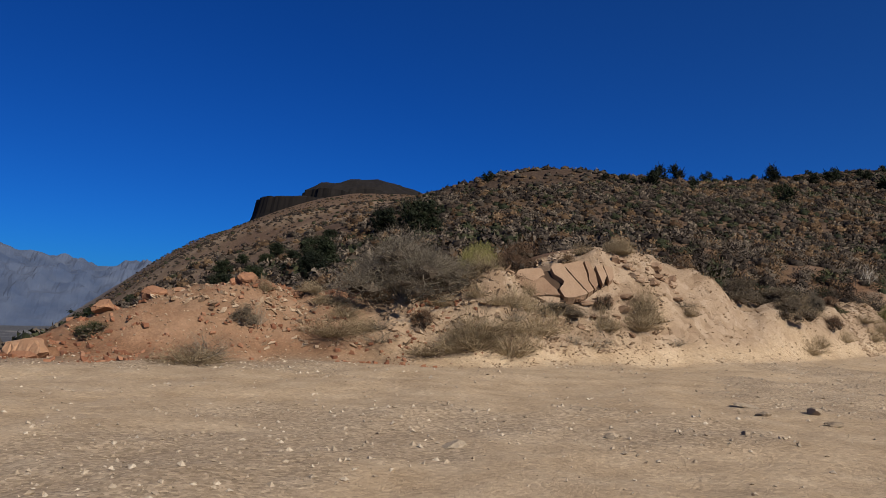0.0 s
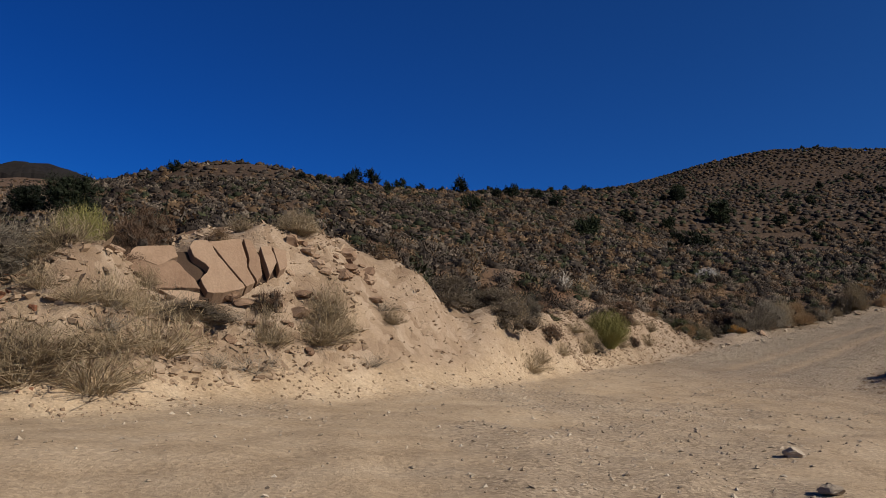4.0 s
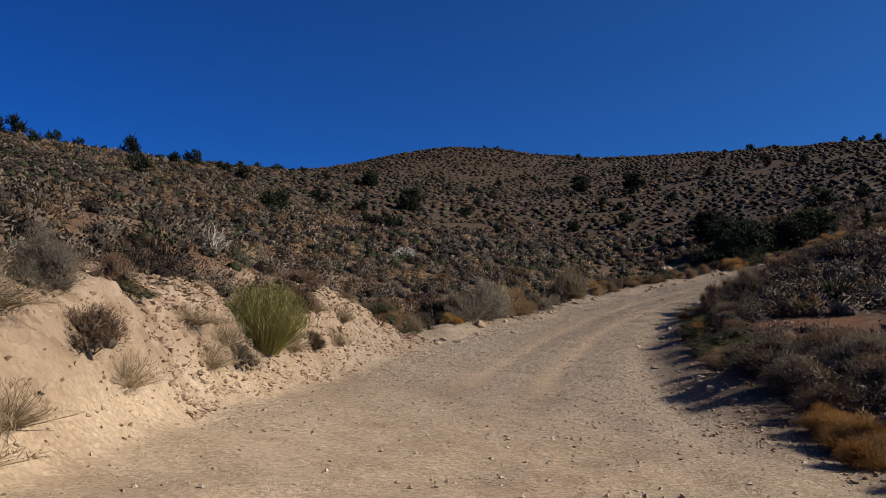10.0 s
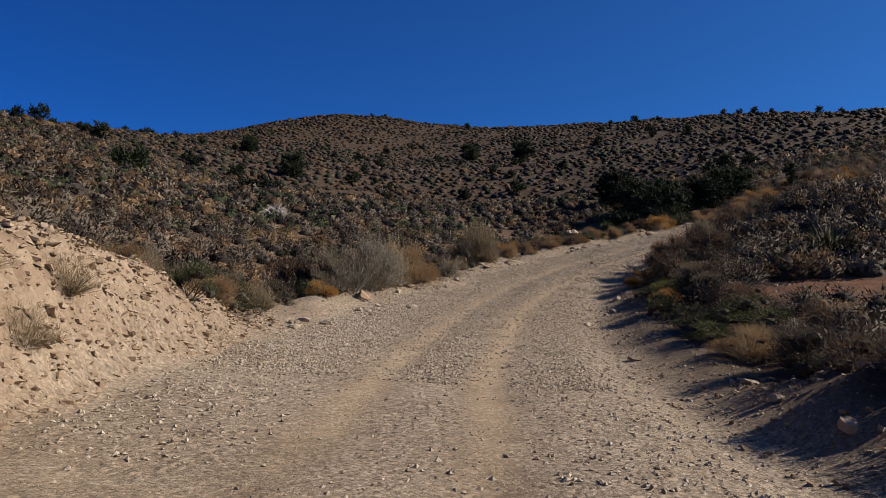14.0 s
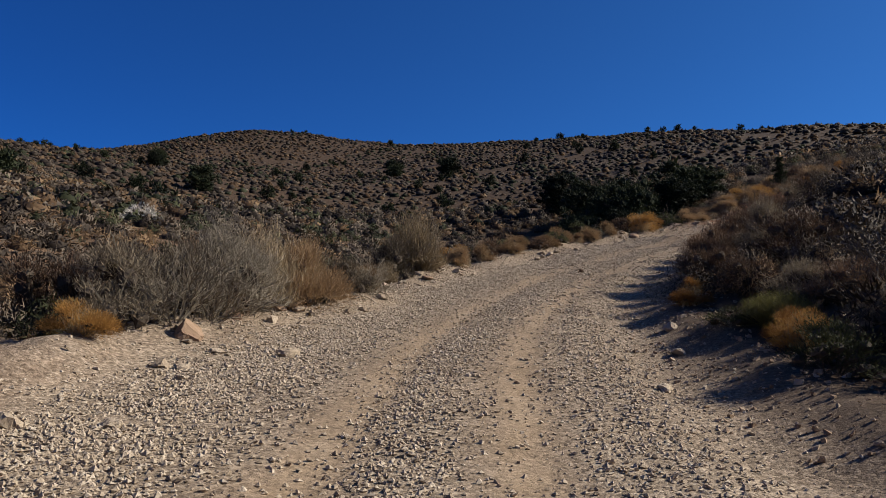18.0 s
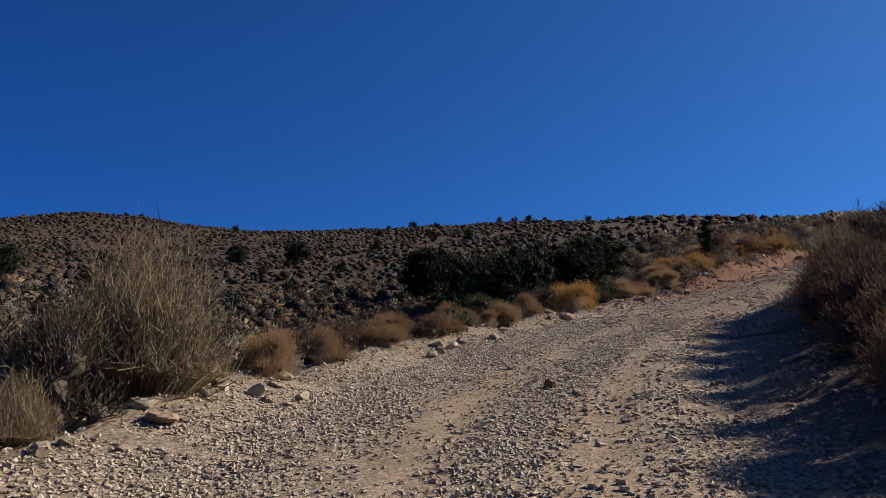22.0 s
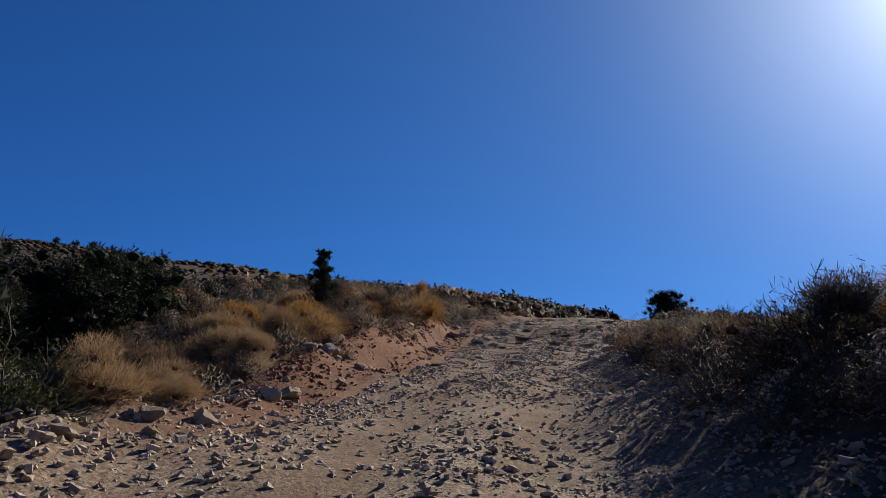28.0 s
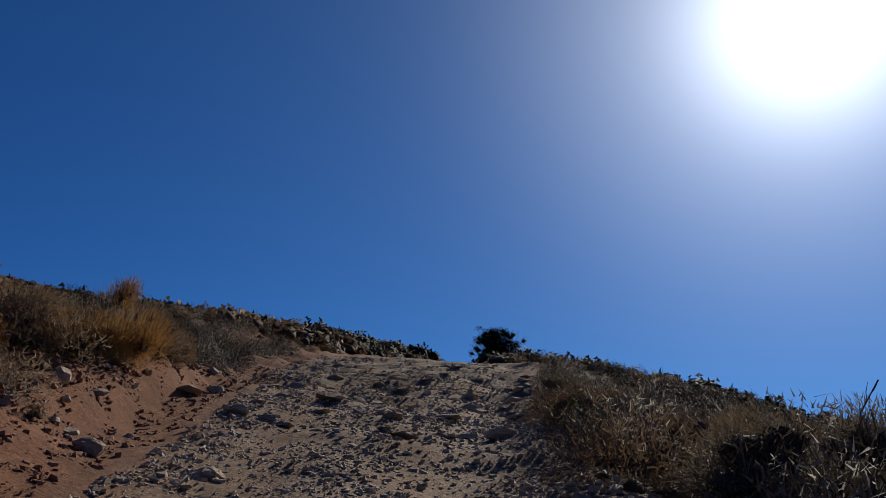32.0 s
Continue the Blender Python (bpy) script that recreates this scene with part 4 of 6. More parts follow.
def gold_bush(seed, length=0.08):
    """A rounded broom bush, its dome thick with fine golden tips."""
    rng = np.random.default_rng(seed)
    stems, tops = broom(seed, 0.85, 1.1, 300, 0.0035)
    c, r = lumps(rng, 12, 1.2, 0.98)
    heart = Soup()
    hearts(heart, rng, c, r, 0.18)
    fuzz(tops, rng, 9500, c, r, length, 0.0036, 0.7, 0.6, (0.15, 0.95))
    return stems, tops, heart


def juniper_parts(seed, tall, wide, limbs, leaves, leaf=0.16, cone=0.0):
    """A juniper: leaning trunk, limbs that fork, and tufts of scale leaves at the limb ends."""
    rng = np.random.default_rng(seed)
    trunk, arms, crown = Soup(), Soup(), Soup()
    lean = rng.normal(0, 0.06 * wide, 2) * (1 - 0.9 * cone)
    axis_pts = np.array([[0, 0, -0.2], [lean[0] * 0.3, lean[1] * 0.3, 0.25 * tall], [lean[0], lean[1], 0.55 * tall], [lean[0] * 1.4, lean[1] * 1.4, 0.88 * tall]])
    trunk.limb(axis_pts, 0.05 * wide, 0.012 * wide, 7)
    hubs = []
    for i in range(limbs):
        h = 0.12 + 0.85 * (i + rng.random()) / limbs
        k = h * 3
        i0 = int(min(k, 2))
        a = axis_pts[i0] + (axis_pts[i0 + 1] - axis_pts[i0]) * (k - i0)
        ang = rng.uniform(0, 2 * math.pi)
        shape = (1 - h) if cone else math.sin(math.pi * min(1.0, 0.18 + 0.72 * h)) ** 0.6
        limb = wide / 2 * max(0.05, shape) * rng.uniform(0.7, 0.95)
        tip = a + np.array([math.cos(ang) * limb, math.sin(ang) * limb, (0.12 + 0.3 * rng.random()) * limb + 0.05 * tall])
        mid = bend(rng, a, tip, 4, 0.03 * wide)
        arms.limb(mid, 0.014 * wide, 0.004 * wide, 4)
        for p in mid[1:]:
            hubs.append(p + rng.normal(0, 0.05 * wide, 3))
            if not cone:
                hubs.append(p * np.array([0.8, 0.8, 1.0]) + rng.normal(0, 0.07 * wide, 3))
    hubs = np.array(hubs)
    hubs[:, 2] = np.maximum(hubs[:, 2], 0.08 * tall)
    spread_r = (0.05 + 0.065 * (1 - cone)) * wide
    reach = spread_r * (1 - cone + cone * (1.9 * (1 - hubs[:, 2] / tall) + 0.15))
    hearts(crown, rng, hubs[::2], reach[::2], 0.45 - 0.2 * cone)
    per = max(4, leaves // len(hubs))
    at = np.repeat(hubs, per, 0)
    off = rng.normal(0, 1, at.shape)
    off = off / (np.linalg.norm(off, axis=1)[:, None] + 1e-9) * rng.uniform(0.3, 1.0, (len(at), 1)) * np.repeat(reach[:, None], per, 0) * np.repeat(rng.uniform(0.8, 1.2, (len(hubs), 1)), per, 0)
    at = at + off
    at[:, 2] = np.maximum(at[:, 2], 0.02)
    way = off / (np.linalg.norm(off, axis=1)[:, None] + 1e-9) + np.array([0, 0, 0.5]) + rng.normal(0, 0.5, at.shape)
    crown.blades(at, at + way * leaf * rng.uniform(0.5, 1.1, (len(at), 1)), leaf * 0.22, rng)
    return trunk, arms, crown


KINDS = {}


def kind(name, category, *parts):
    """Registers a plant: its part names and meshes."""
    KINDS[name] = (category, parts)


def shrub_kind(name, wood_mat, leaf_mat, *args, **kw):
    w, g, h = woody(*args, **kw)
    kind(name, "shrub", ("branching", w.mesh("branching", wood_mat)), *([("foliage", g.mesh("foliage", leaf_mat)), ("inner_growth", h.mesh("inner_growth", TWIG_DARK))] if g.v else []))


def broom_kind(name, category, stem_mat, head_mat, part_name, *args, **kw):
    s, t = broom(*args, **kw)
    kind(name, category, ("stalk_spray", s.mesh("stalk_spray", stem_mat)), *([(part_name, t.mesh(part_name, head_mat))] if t.v else []))


def tree_kind(name, *args, **kw):
    t, a, c = juniper_parts(*args, **kw)
    kind(name, "tree", ("trunk", t.mesh("trunk", BARK)), ("branchwork", a.mesh("branchwork", BARK)), ("crown", c.mesh("crown", LEAF_JUNIPER)))


for i in range(4):
    shrub_kind(f"sage{i}", TWIG_GREY, LEAF_GREY, 100 + i, 1.0, 1.3, 12, 5, 5600, leaf=(0.07, 0.0045))
    shrub_kind(f"brown{i}", TWIG_BROWN, LEAF_BROWN, 200 + i, 1.0, 1.2, 14, 5, 5600, leaf=(0.075, 0.0042))
    broom_kind(f"straw{i}", "grass", LEAF_STRAW, LEAF_STRAW, "plume", 300 + i, 1.0, 1.15, 1500, 0.0042, 1500, 0.09, head_w=0.0045, curl=0.16)
    s, t, h = gold_bush(400 + i)
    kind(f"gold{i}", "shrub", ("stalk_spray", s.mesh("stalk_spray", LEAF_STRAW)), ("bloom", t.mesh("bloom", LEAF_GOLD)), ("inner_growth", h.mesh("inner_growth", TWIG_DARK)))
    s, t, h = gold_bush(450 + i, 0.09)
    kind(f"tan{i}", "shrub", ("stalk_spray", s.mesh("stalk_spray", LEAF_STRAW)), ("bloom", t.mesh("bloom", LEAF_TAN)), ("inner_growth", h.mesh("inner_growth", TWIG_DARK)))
    shrub_kind(f"olive{i}", TWIG_BROWN, LEAF_OLIVE, 500 + i, 1.0, 1.4, 12, 5, 4200, leaf=(0.07, 0.006))
for i in range(4):
    broom_kind(f"wisp{i}", "grass", LEAF_STRAW, LEAF_STRAW, "plume", 330 + i, 1.0, 1.3, 330, 0.0055, 420, 0.08, head_w=0.006, curl=0.3)
for i in range(2):
    broom_kind(f"weed{i}", "weed", TWIG_GREY, LEAF_STRAW, "seed_head", 600 + i, 1.0, 1.4, 170, 0.004, 160, 0.05, curl=0.3)
    broom_kind(f"lime{i}", "shrub", LEAF_LIME, LEAF_LIME, "tip_growth", 650 + i, 1.0, 1.15, 2600, 0.0028, 2600, 0.09, head_w=0.0034, low=0.4, curl=0.2)
for i in range(3):
    tree_kind(f"juniper{i}", 700 + i, 4.0, 4.4, 40, 17000, 0.14)
    tree_kind(f"far_juniper{i}", 720 + i, 3.2, 3.6, 12, 620, 0.5)
tree_kind("young_juniper", 740, 2.2, 1.1, 64, 8000, 0.05, cone=1.0)
shrub_kind("big_grey", TWIG_GREY, LEAF_PALE, 760, 1.0, 2.0, 40, 10, 22000, leaf=(0.10, 0.0026), twig_w=0.003, stem_w=0.008, masses=34, up=0.35, loose=0.95)
shrub_kind("dead_tree", TWIG_PALE, TWIG_PALE, 770, 1.0, 1.2, 9, 9, 0, twig_w=0.006, stem_w=0.016)
shrub_kind("bare_grey", TWIG_GREY, TWIG_GREY, 780, 1.0, 1.3, 30, 18, 0, twig_w=0.0028, stem_w=0.008)
shrub_kind("pale_twigs", TWIG_ASH, TWIG_ASH, 785, 1.0, 1.3, 46, 16, 0, twig_w=0.0035, stem_w=0.007)
shrub_kind("white_brush", TWIG_PALE, TWIG_PALE, 790, 1.0, 2.2, 40, 12, 1200, leaf=(0.12, 0.010), twig_w=0.010, stem_w=0.014)
broom_kind("yucca", "yucca", LEAF_OLIVE, LEAF_OLIVE, "tip_growth", 795, 1.0, 1.5, 110, 0.028, curl=0.0)


def plant(key, name, x, y, wide, tall, label, group="", sink=0.04, rng=np.random.default_rng(3)):
    """Sets one plant on the ground: wide and tall in metres, against the kind's own unit size."""
    category, parts = KINDS[key]
    ob = new(name)
    span = {"tree": (4.4, 4.0)}.get(category, (1.25, 1.0))
    if key.startswith("far_juniper"):
        span = (3.6, 3.2)
    if key == "young_juniper":
        span = (1.1, 2.2)
    if key in ("big_grey", "white_brush"):
        span = (2.0, 1.0)
    s, h = wide / span[0], tall / span[1]
    ob.matrix_basis = Matrix.Translation((x, y, ground_z(x, y) - sink * tall)) @ Matrix.Rotation(rng.uniform(0, 6.28), 4, "Z") @ Matrix.Diagonal((s, s, h, 1))
    for pname, me in parts:
        p = new(pname, me)
        p.parent = ob
        if pname in ("inner_growth", "seed_head", "bloom", "foliage", "plume", "tip_growth"):
            tagged(p, kind="stuff")
    return tagged(ob, label, category, group)


L_SAGE = "rounded grey sagebrush on the dry slope beside the track"
L_BROWN = "dense brown twiggy shrub growing beside the gravel track"
L_STRAW = "tall dry straw-coloured bunch grass at the track edge"
L_GOLD = "golden dry rabbitbrush with yellow seed heads by the track"
L_OLIVE = "low olive-green desert shrub with small leaves"
L_WEED = "sparse dry weed on the sandy bank"
L_JUN = "dark green juniper tree on the scrubby hillside"

# the turn-out and its bank
plant("big_grey", "grey_shrub", -0.9, 20.2, 4.7, 1.8, "large leafless grey shrub at the foot of the bank")
plant("lime0", "green_shrub", 1.1, 24.4, 1.5, 1.4, "bright yellow-green broom shrub behind the grey shrub")
for x, y, w, h, k, n, lab in (
        (2.3, 24.0, 1.5, 1.1, "brown0", "brown_shrub", "dark twiggy shrub on top of the rock outcrop"),
        (4.1, 23.4, 0.85, 0.45, "wisp0", "dry_grass", "tan dry grass tuft on top of the rock outcrop"),
        (5.2, 23.7, 0.9, 0.5, "wisp1", "dry_grass", "tan dry grass tuft on top of the rock outcrop"),
        (2.6, 20.9, 1.1, 0.7, "weed0", "dry_weed", L_WEED), (2.2, 20.5, 0.8, 0.7, "wisp3", "dry_grass", "grey-tan dry tuft on the face of the bank"),
        (4.4, 21.5, 0.7, 0.7, "brown2", "brown_shrub", "small brown shrub on the face of the bank"),
        (5.6, 21.9, 0.8, 1.0, "wisp2", "dry_grass", "yellowish dry tuft on the face of the bank"),
        (-4.9, 16.8, 1.4, 0.7, "weed1", "dry_weed", L_WEED), (-4.2, 18.3, 0.5, 0.7, "weed0", "dry_weed", L_WEED),
        (1.8, 19.4, 0.9, 0.55, "weed1", "dry_weed", L_WEED), (0.6, 18.9, 0.9, 0.6, "weed0", "dry_weed", L_WEED),
        (-1.9, 18.9, 1.0, 0.5, "wisp0", "dry_grass", "tan dry tuft at the foot of the grey shrub"),
        (3.4, 20.2, 0.7, 0.4, "weed1", "dry_weed", L_WEED), (-7.4, 17.0, 0.9, 0.4, "olive1", "olive_shrub", L_OLIVE),
        (11.3, 27.2, 1.6, 1.0, "sage0", "sagebrush", "grey sagebrush on the crest of the bank"),
        (12.1, 27.0, 0.8, 0.7, "wisp1", "dry_grass", "pale dry tuft on the crest of the bank"),
        (14.7, 32.2, 1.0, 0.6, "wisp2", "dry_grass", "pale dry tuft on the crest of the bank"),
        (14.9, 30.5, 0.9, 0.8, "brown1", "brown_shrub", "brown shrub on the stony bank"),
        (14.1, 34.6, 0.9, 0.6, "wisp3", "dry_grass", "pale dry tuft behind the bank"),
        (18.4, 32.4, 0.9, 0.7, "weed0", "dry_weed", L_WEED), (20.6, 34.0, 0.9, 0.7, "brown3", "brown_shrub", "brown twiggy shrub on the stony bank"),
        (17.2, 31.2, 0.8, 0.6, "wisp0", "dry_grass", "dry tuft at the foot of the stony bank"),
        (13.3, 28.6, 0.8, 0.5, "brown0", "brown_shrub", "small brown shrub on the bank")):
    plant(k, n, x, y, w, h, lab)
for x, y, w, h, k, n in ((-4.9, 15.9, 1.5, 0.75, "wisp1", "dry_grass"), (-4.3, 18.1, 0.5, 0.65, "sage1", "sagebrush"), (-2.4, 18.7, 1.2, 0.6, "wisp1", "dry_grass"), (-1.4, 18.6, 0.9, 0.6, "weed0", "dry_weed"),
                         (-0.4, 18.5, 1.2, 0.6, "wisp2", "dry_grass"), (0.5, 18.6, 1.0, 0.6, "wisp0", "dry_grass"), (1.2, 18.9, 1.2, 0.8, "wisp3", "dry_grass"), (2.0, 19.2, 0.9, 0.6, "wisp1", "dry_grass"),
                         (1.6, 19.8, 0.9, 0.7, "wisp3", "dry_grass"), (2.9, 21.0, 1.2, 0.75, "sage3", "sagebrush"), (4.3, 21.2, 0.8, 0.8, "wisp2", "dry_grass"), (5.5, 21.6, 0.9, 1.0, "wisp0", "dry_grass"),
                         (2.0, 21.9, 0.8, 0.6, "brown2", "brown_shrub"), (0.9, 20.6, 1.0, 0.8, "wisp0", "dry_grass"), (-3.0, 19.8, 0.8, 0.5, "wisp3", "dry_grass"), (9.8, 26.2, 1.3, 0.9, "sage2", "sagebrush"),
                         (11.3, 26.9, 1.6, 0.8, "sage0", "sagebrush"), (12.1, 26.8, 1.0, 0.5, "wisp2", "dry_grass"), (14.9, 30.3, 0.9, 0.6, "olive2", "olive_shrub"), (13.2, 27.9, 0.9, 0.5, "weed0", "dry_weed"),
                         (16.3, 31.0, 0.9, 0.6, "wisp3", "dry_grass"), (20.9, 34.5, 1.0, 0.8, "brown1", "brown_shrub"), (21.6, 34.8, 0.8, 0.6, "wisp1", "dry_grass"), (23.1, 35.9, 0.9, 0.6, "wisp0", "dry_grass")):
    plant(k, n, x + 0.2 * math.sin(9 * x), y, w * (1.25 + 0.3 * math.sin(7 * x)), h * (0.85 + 0.3 * math.sin(5 * x + y)), "dry tan and grey tuft growing on the cut bank", "tufts on the bank")
wr = np.random.default_rng(8)
for i in range(26):
    x = wr.uniform(-4.5, 7.5)
    y = 18.2 + 0.4 * max(0.0, x) + wr.uniform(0.6, 2.6)
    k = ("weed0", "wisp3", "wisp0", "wisp2", "brown1")[i % 5]
    plant(k, "dry_weed" if "weed" in k else ("dry_grass" if "wisp" in k else "brown_shrub"), x, y, wr.uniform(0.5, 1.0), wr.uniform(0.3, 0.6),
          L_WEED if "weed" in k else "small dry tuft on the face of the bank", "tufts on the bank")
for x, y, w, h, k, n, lab in (
        (11.3, 25.7, 2.0, 1.0, "sage0", "sagebrush", "pale grey sagebrush sprawling down the bank"), (13.1, 28.0, 1.0, 0.75, "big_grey", "grey_shrub", "small pale grey shrub on the crest of the bank"),
        (13.5, 27.5, 1.1, 0.7, "brown0", "brown_shrub", "brown twiggy shrub on the stony bank"), (9.9, 26.3, 1.7, 1.1, "sage2", "sagebrush", "grey sagebrush on the crest of the bank"),
        (11.7, 25.2, 1.1, 0.6, "wisp1", "dry_grass", "pale dry tuft at the foot of the bank"), (12.3, 25.9, 0.8, 0.5, "wisp2", "dry_grass", "pale dry tuft at the foot of the bank"),
        (14.0, 27.6, 0.9, 0.5, "wisp3", "dry_grass", "pale dry tuft at the foot of the bank"), (16.6, 30.6, 1.0, 0.6, "wisp0", "dry_grass", "pale dry tuft beside the green shrub"),
        (17.5, 31.1, 0.9, 0.6, "sage3", "sagebrush", "small grey sagebrush beside the green shrub"), (19.6, 32.8, 0.9, 0.6, "wisp1", "dry_grass", "pale dry tuft beside the green shrub"),
        (20.6, 33.4, 0.7, 0.6, "brown2", "brown_shrub", "small brown shrub on the stony bank"), (22.2, 34.8, 0.9, 0.6, "wisp2", "dry_grass", "tan dry tuft on the stony bank"), (21.3, 34.6, 0.7, 0.5, "wisp3", "dry_grass", "tan dry tuft on the stony bank"),
        (1.7, 18.8, 1.7, 1.0, "wisp0", "dry_grass", "large grey-tan dry tuft at the foot of the bank"), (0.8, 18.7, 1.4, 1.1, "wisp1", "dry_grass", "large grey-tan dry tuft at the foot of the bank"),
        (2.5, 20.1, 1.7, 1.0, "wisp2", "dry_grass", "wide grey-tan dry tuft on the face of the bank"), (4.3, 21.2, 1.0, 1.0, "wisp3", "dry_grass", "dark dry tuft on the face of the bank"), (5.5, 21.8, 1.2, 1.1, "wisp0", "dry_grass", "yellowish dry tuft on the face of the bank"),
        (4.1, 20.5, 1.2, 0.5, "weed1", "dry_weed", L_WEED), (2.1, 22.7, 1.5, 1.2, "brown0", "brown_shrub", "dark twiggy shrub on top of the rock outcrop"), (0.4, 22.6, 1.6, 1.2, "brown3", "brown_shrub", "dark twiggy shrub behind the bank"),
        (3.6, 22.9, 0.8, 0.6, "tan1", "rabbitbrush", "tan dry tuft on top of the rock outcrop"), (5.2, 23.6, 1.2, 0.6, "straw1", "dry_grass", "tan dry grass on top of the bank")):
    plant(k, n, x, y, w, h, lab, sink=0.16)
plant("lime1", "green_shrub", 18.5, 32.1, 2.0, 1.4, "yellow-green broom shrub on the stony bank")
plant("dead_tree", "dead_shrub", 22.6, 42.4, 1.3, 1.2, "bleached white dead shrub with bare branches")
plant("white_brush", "pale_shrub", 56.0, 71.0, 2.9, 1.5, "pale grey leafless brush on the far slope")

# along the left edge of the climb
L_TAN = "rounded tan dry rabbitbrush at the stony track edge"
for x, y, w, h, k, n, lab in (
        (34.6, 43.2, 0.95, 0.55, "gold3", "rabbitbrush", "low golden tuft at the track edge"), (36.0, 44.4, 1.9, 1.5, "sage2", "sagebrush", "tall grey sagebrush at the track edge"), (37.4, 45.0, 2.0, 1.7, "sage1", "sagebrush", "tall grey sagebrush at the track edge"),
        (38.6, 45.0, 2.4, 1.5, "big_grey", "grey_shrub", "pale grey twiggy shrub at the track edge"), (35.6, 45.6, 1.9, 1.6, "brown3", "brown_shrub", L_BROWN), (40.2, 45.5, 1.7, 1.7, "straw0", "dry_grass", L_STRAW),
        (38.4, 44.4, 0.8, 0.7, "tan0", "rabbitbrush", L_TAN), (41.3, 45.3, 1.8, 1.75, "tan1", "rabbitbrush", "tall tan rabbitbrush leaning over the track edge"), (42.9, 45.5, 1.3, 1.05, "sage0", "sagebrush", "dark grey sagebrush at the track edge"),
        (44.2, 46.0, 1.05, 0.85, "tan2", "rabbitbrush", L_TAN), (43.6, 46.9, 1.5, 1.1, "brown2", "brown_shrub", L_BROWN), (46.2, 46.8, 0.8, 0.6, "straw3", "dry_grass", L_STRAW),
        (47.0, 47.3, 1.6, 1.4, "sage3", "sagebrush", "grey sagebrush behind the cane grass"), (48.2, 47.2, 1.9, 1.85, "straw2", "dry_grass", "tall dry straw-coloured cane grass at the track edge"), (49.0, 47.6, 1.4, 1.3, "brown1", "brown_shrub", L_BROWN),
        (50.5, 47.1, 0.9, 0.75, "tan3", "rabbitbrush", L_TAN), (52.0, 47.9, 0.9, 0.7, "straw0", "dry_grass", L_STRAW), (53.3, 47.7, 0.9, 0.7, "tan0", "rabbitbrush", L_TAN),
        (54.4, 48.2, 1.1, 0.8, "brown0", "brown_shrub", L_BROWN), (55.5, 47.7, 1.0, 0.75, "tan1", "rabbitbrush", L_TAN)):
    grow = 1.22
    plant(k, n, x, y, w * grow, h * grow, lab)
for x, y, w, h, k, n, lab in (
        (39.6, 45.6, 2.2, 1.9, "straw1", "dry_grass", "tall tan broom bush leaning over the track edge"), (42.0, 46.2, 2.3, 1.9, "tan0", "rabbitbrush", "tall tan rabbitbrush at the track edge"),
        (44.6, 47.3, 1.8, 1.2, "tan3", "rabbitbrush", L_TAN), (51.2, 49.6, 1.6, 0.9, "tan1", "rabbitbrush", "dry tan rabbitbrush on the flat below the track"),
        (53.6, 50.4, 1.5, 0.8, "tan2", "rabbitbrush", "dry tan rabbitbrush on the flat below the track"), (56.4, 50.8, 1.6, 1.0, "gold1", "rabbitbrush", "dry golden rabbitbrush on the flat below the track"),
        (58.2, 52.4, 1.5, 0.9, "tan0", "rabbitbrush", "dry tan rabbitbrush on the flat below the track"), (55.2, 53.6, 1.7, 0.9, "tan3", "rabbitbrush", "dry tan rabbitbrush on the flat below the track"),
        (61.0, 55.0, 1.7, 0.9, "straw2", "dry_grass", "pale dry grass on the flat below the track"), (63.0, 58.5, 1.8, 1.0, "tan2", "rabbitbrush", "dry tan rabbitbrush on the far side of the gully"),
        (66.5, 62.0, 1.8, 1.0, "gold3", "rabbitbrush", "dry golden rabbitbrush on the far side of the gully"), (70.0, 64.5, 1.8, 1.0, "tan1", "rabbitbrush", "dry tan rabbitbrush on the far side of the gully"),
        (58.6, 48.0, 0.9, 0.6, "olive2", "olive_shrub", L_OLIVE), (60.0, 49.4, 1.5, 0.9, "olive3", "olive_shrub", L_OLIVE)):
    plant(k, n, x, y, w, h, lab)
for x, y, w, h in ((36.4, 44.3, 2.0, 1.5), (37.3, 44.6, 2.2, 1.7), (38.3, 45.0, 2.2, 1.8), (43.2, 45.7, 1.5, 1.1), (48.0, 47.4, 1.9, 1.8)):
    plant("pale_twigs", "bare_shrub", x + 0.25, y - 0.45, w, h, "ash-grey shrub of bare fine twigs at the track edge")
for x, y, w, h, k, n, lab in (
        (56.4, 47.9, 1.2, 0.8, "tan2", "rabbitbrush", L_TAN), (57.6, 47.6, 1.3, 0.8, "brown1", "brown_shrub", L_BROWN), (58.6, 47.6, 1.2, 0.75, "tan0", "rabbitbrush", L_TAN), (59.6, 47.7, 1.3, 0.8, "olive0", "olive_shrub", L_OLIVE),
        (60.4, 48.4, 1.5, 1.0, "brown3", "brown_shrub", L_BROWN), (62.6, 48.8, 1.6, 1.1, "tan3", "rabbitbrush", L_TAN), (64.0, 48.4, 1.5, 1.1, "olive1", "olive_shrub", L_OLIVE), (68.8, 46.6, 1.7, 1.2, "brown2", "brown_shrub", L_BROWN),
        (70.4, 45.2, 1.5, 1.0, "tan1", "rabbitbrush", L_TAN)):
    plant(k, n, x, y, w, h, lab)
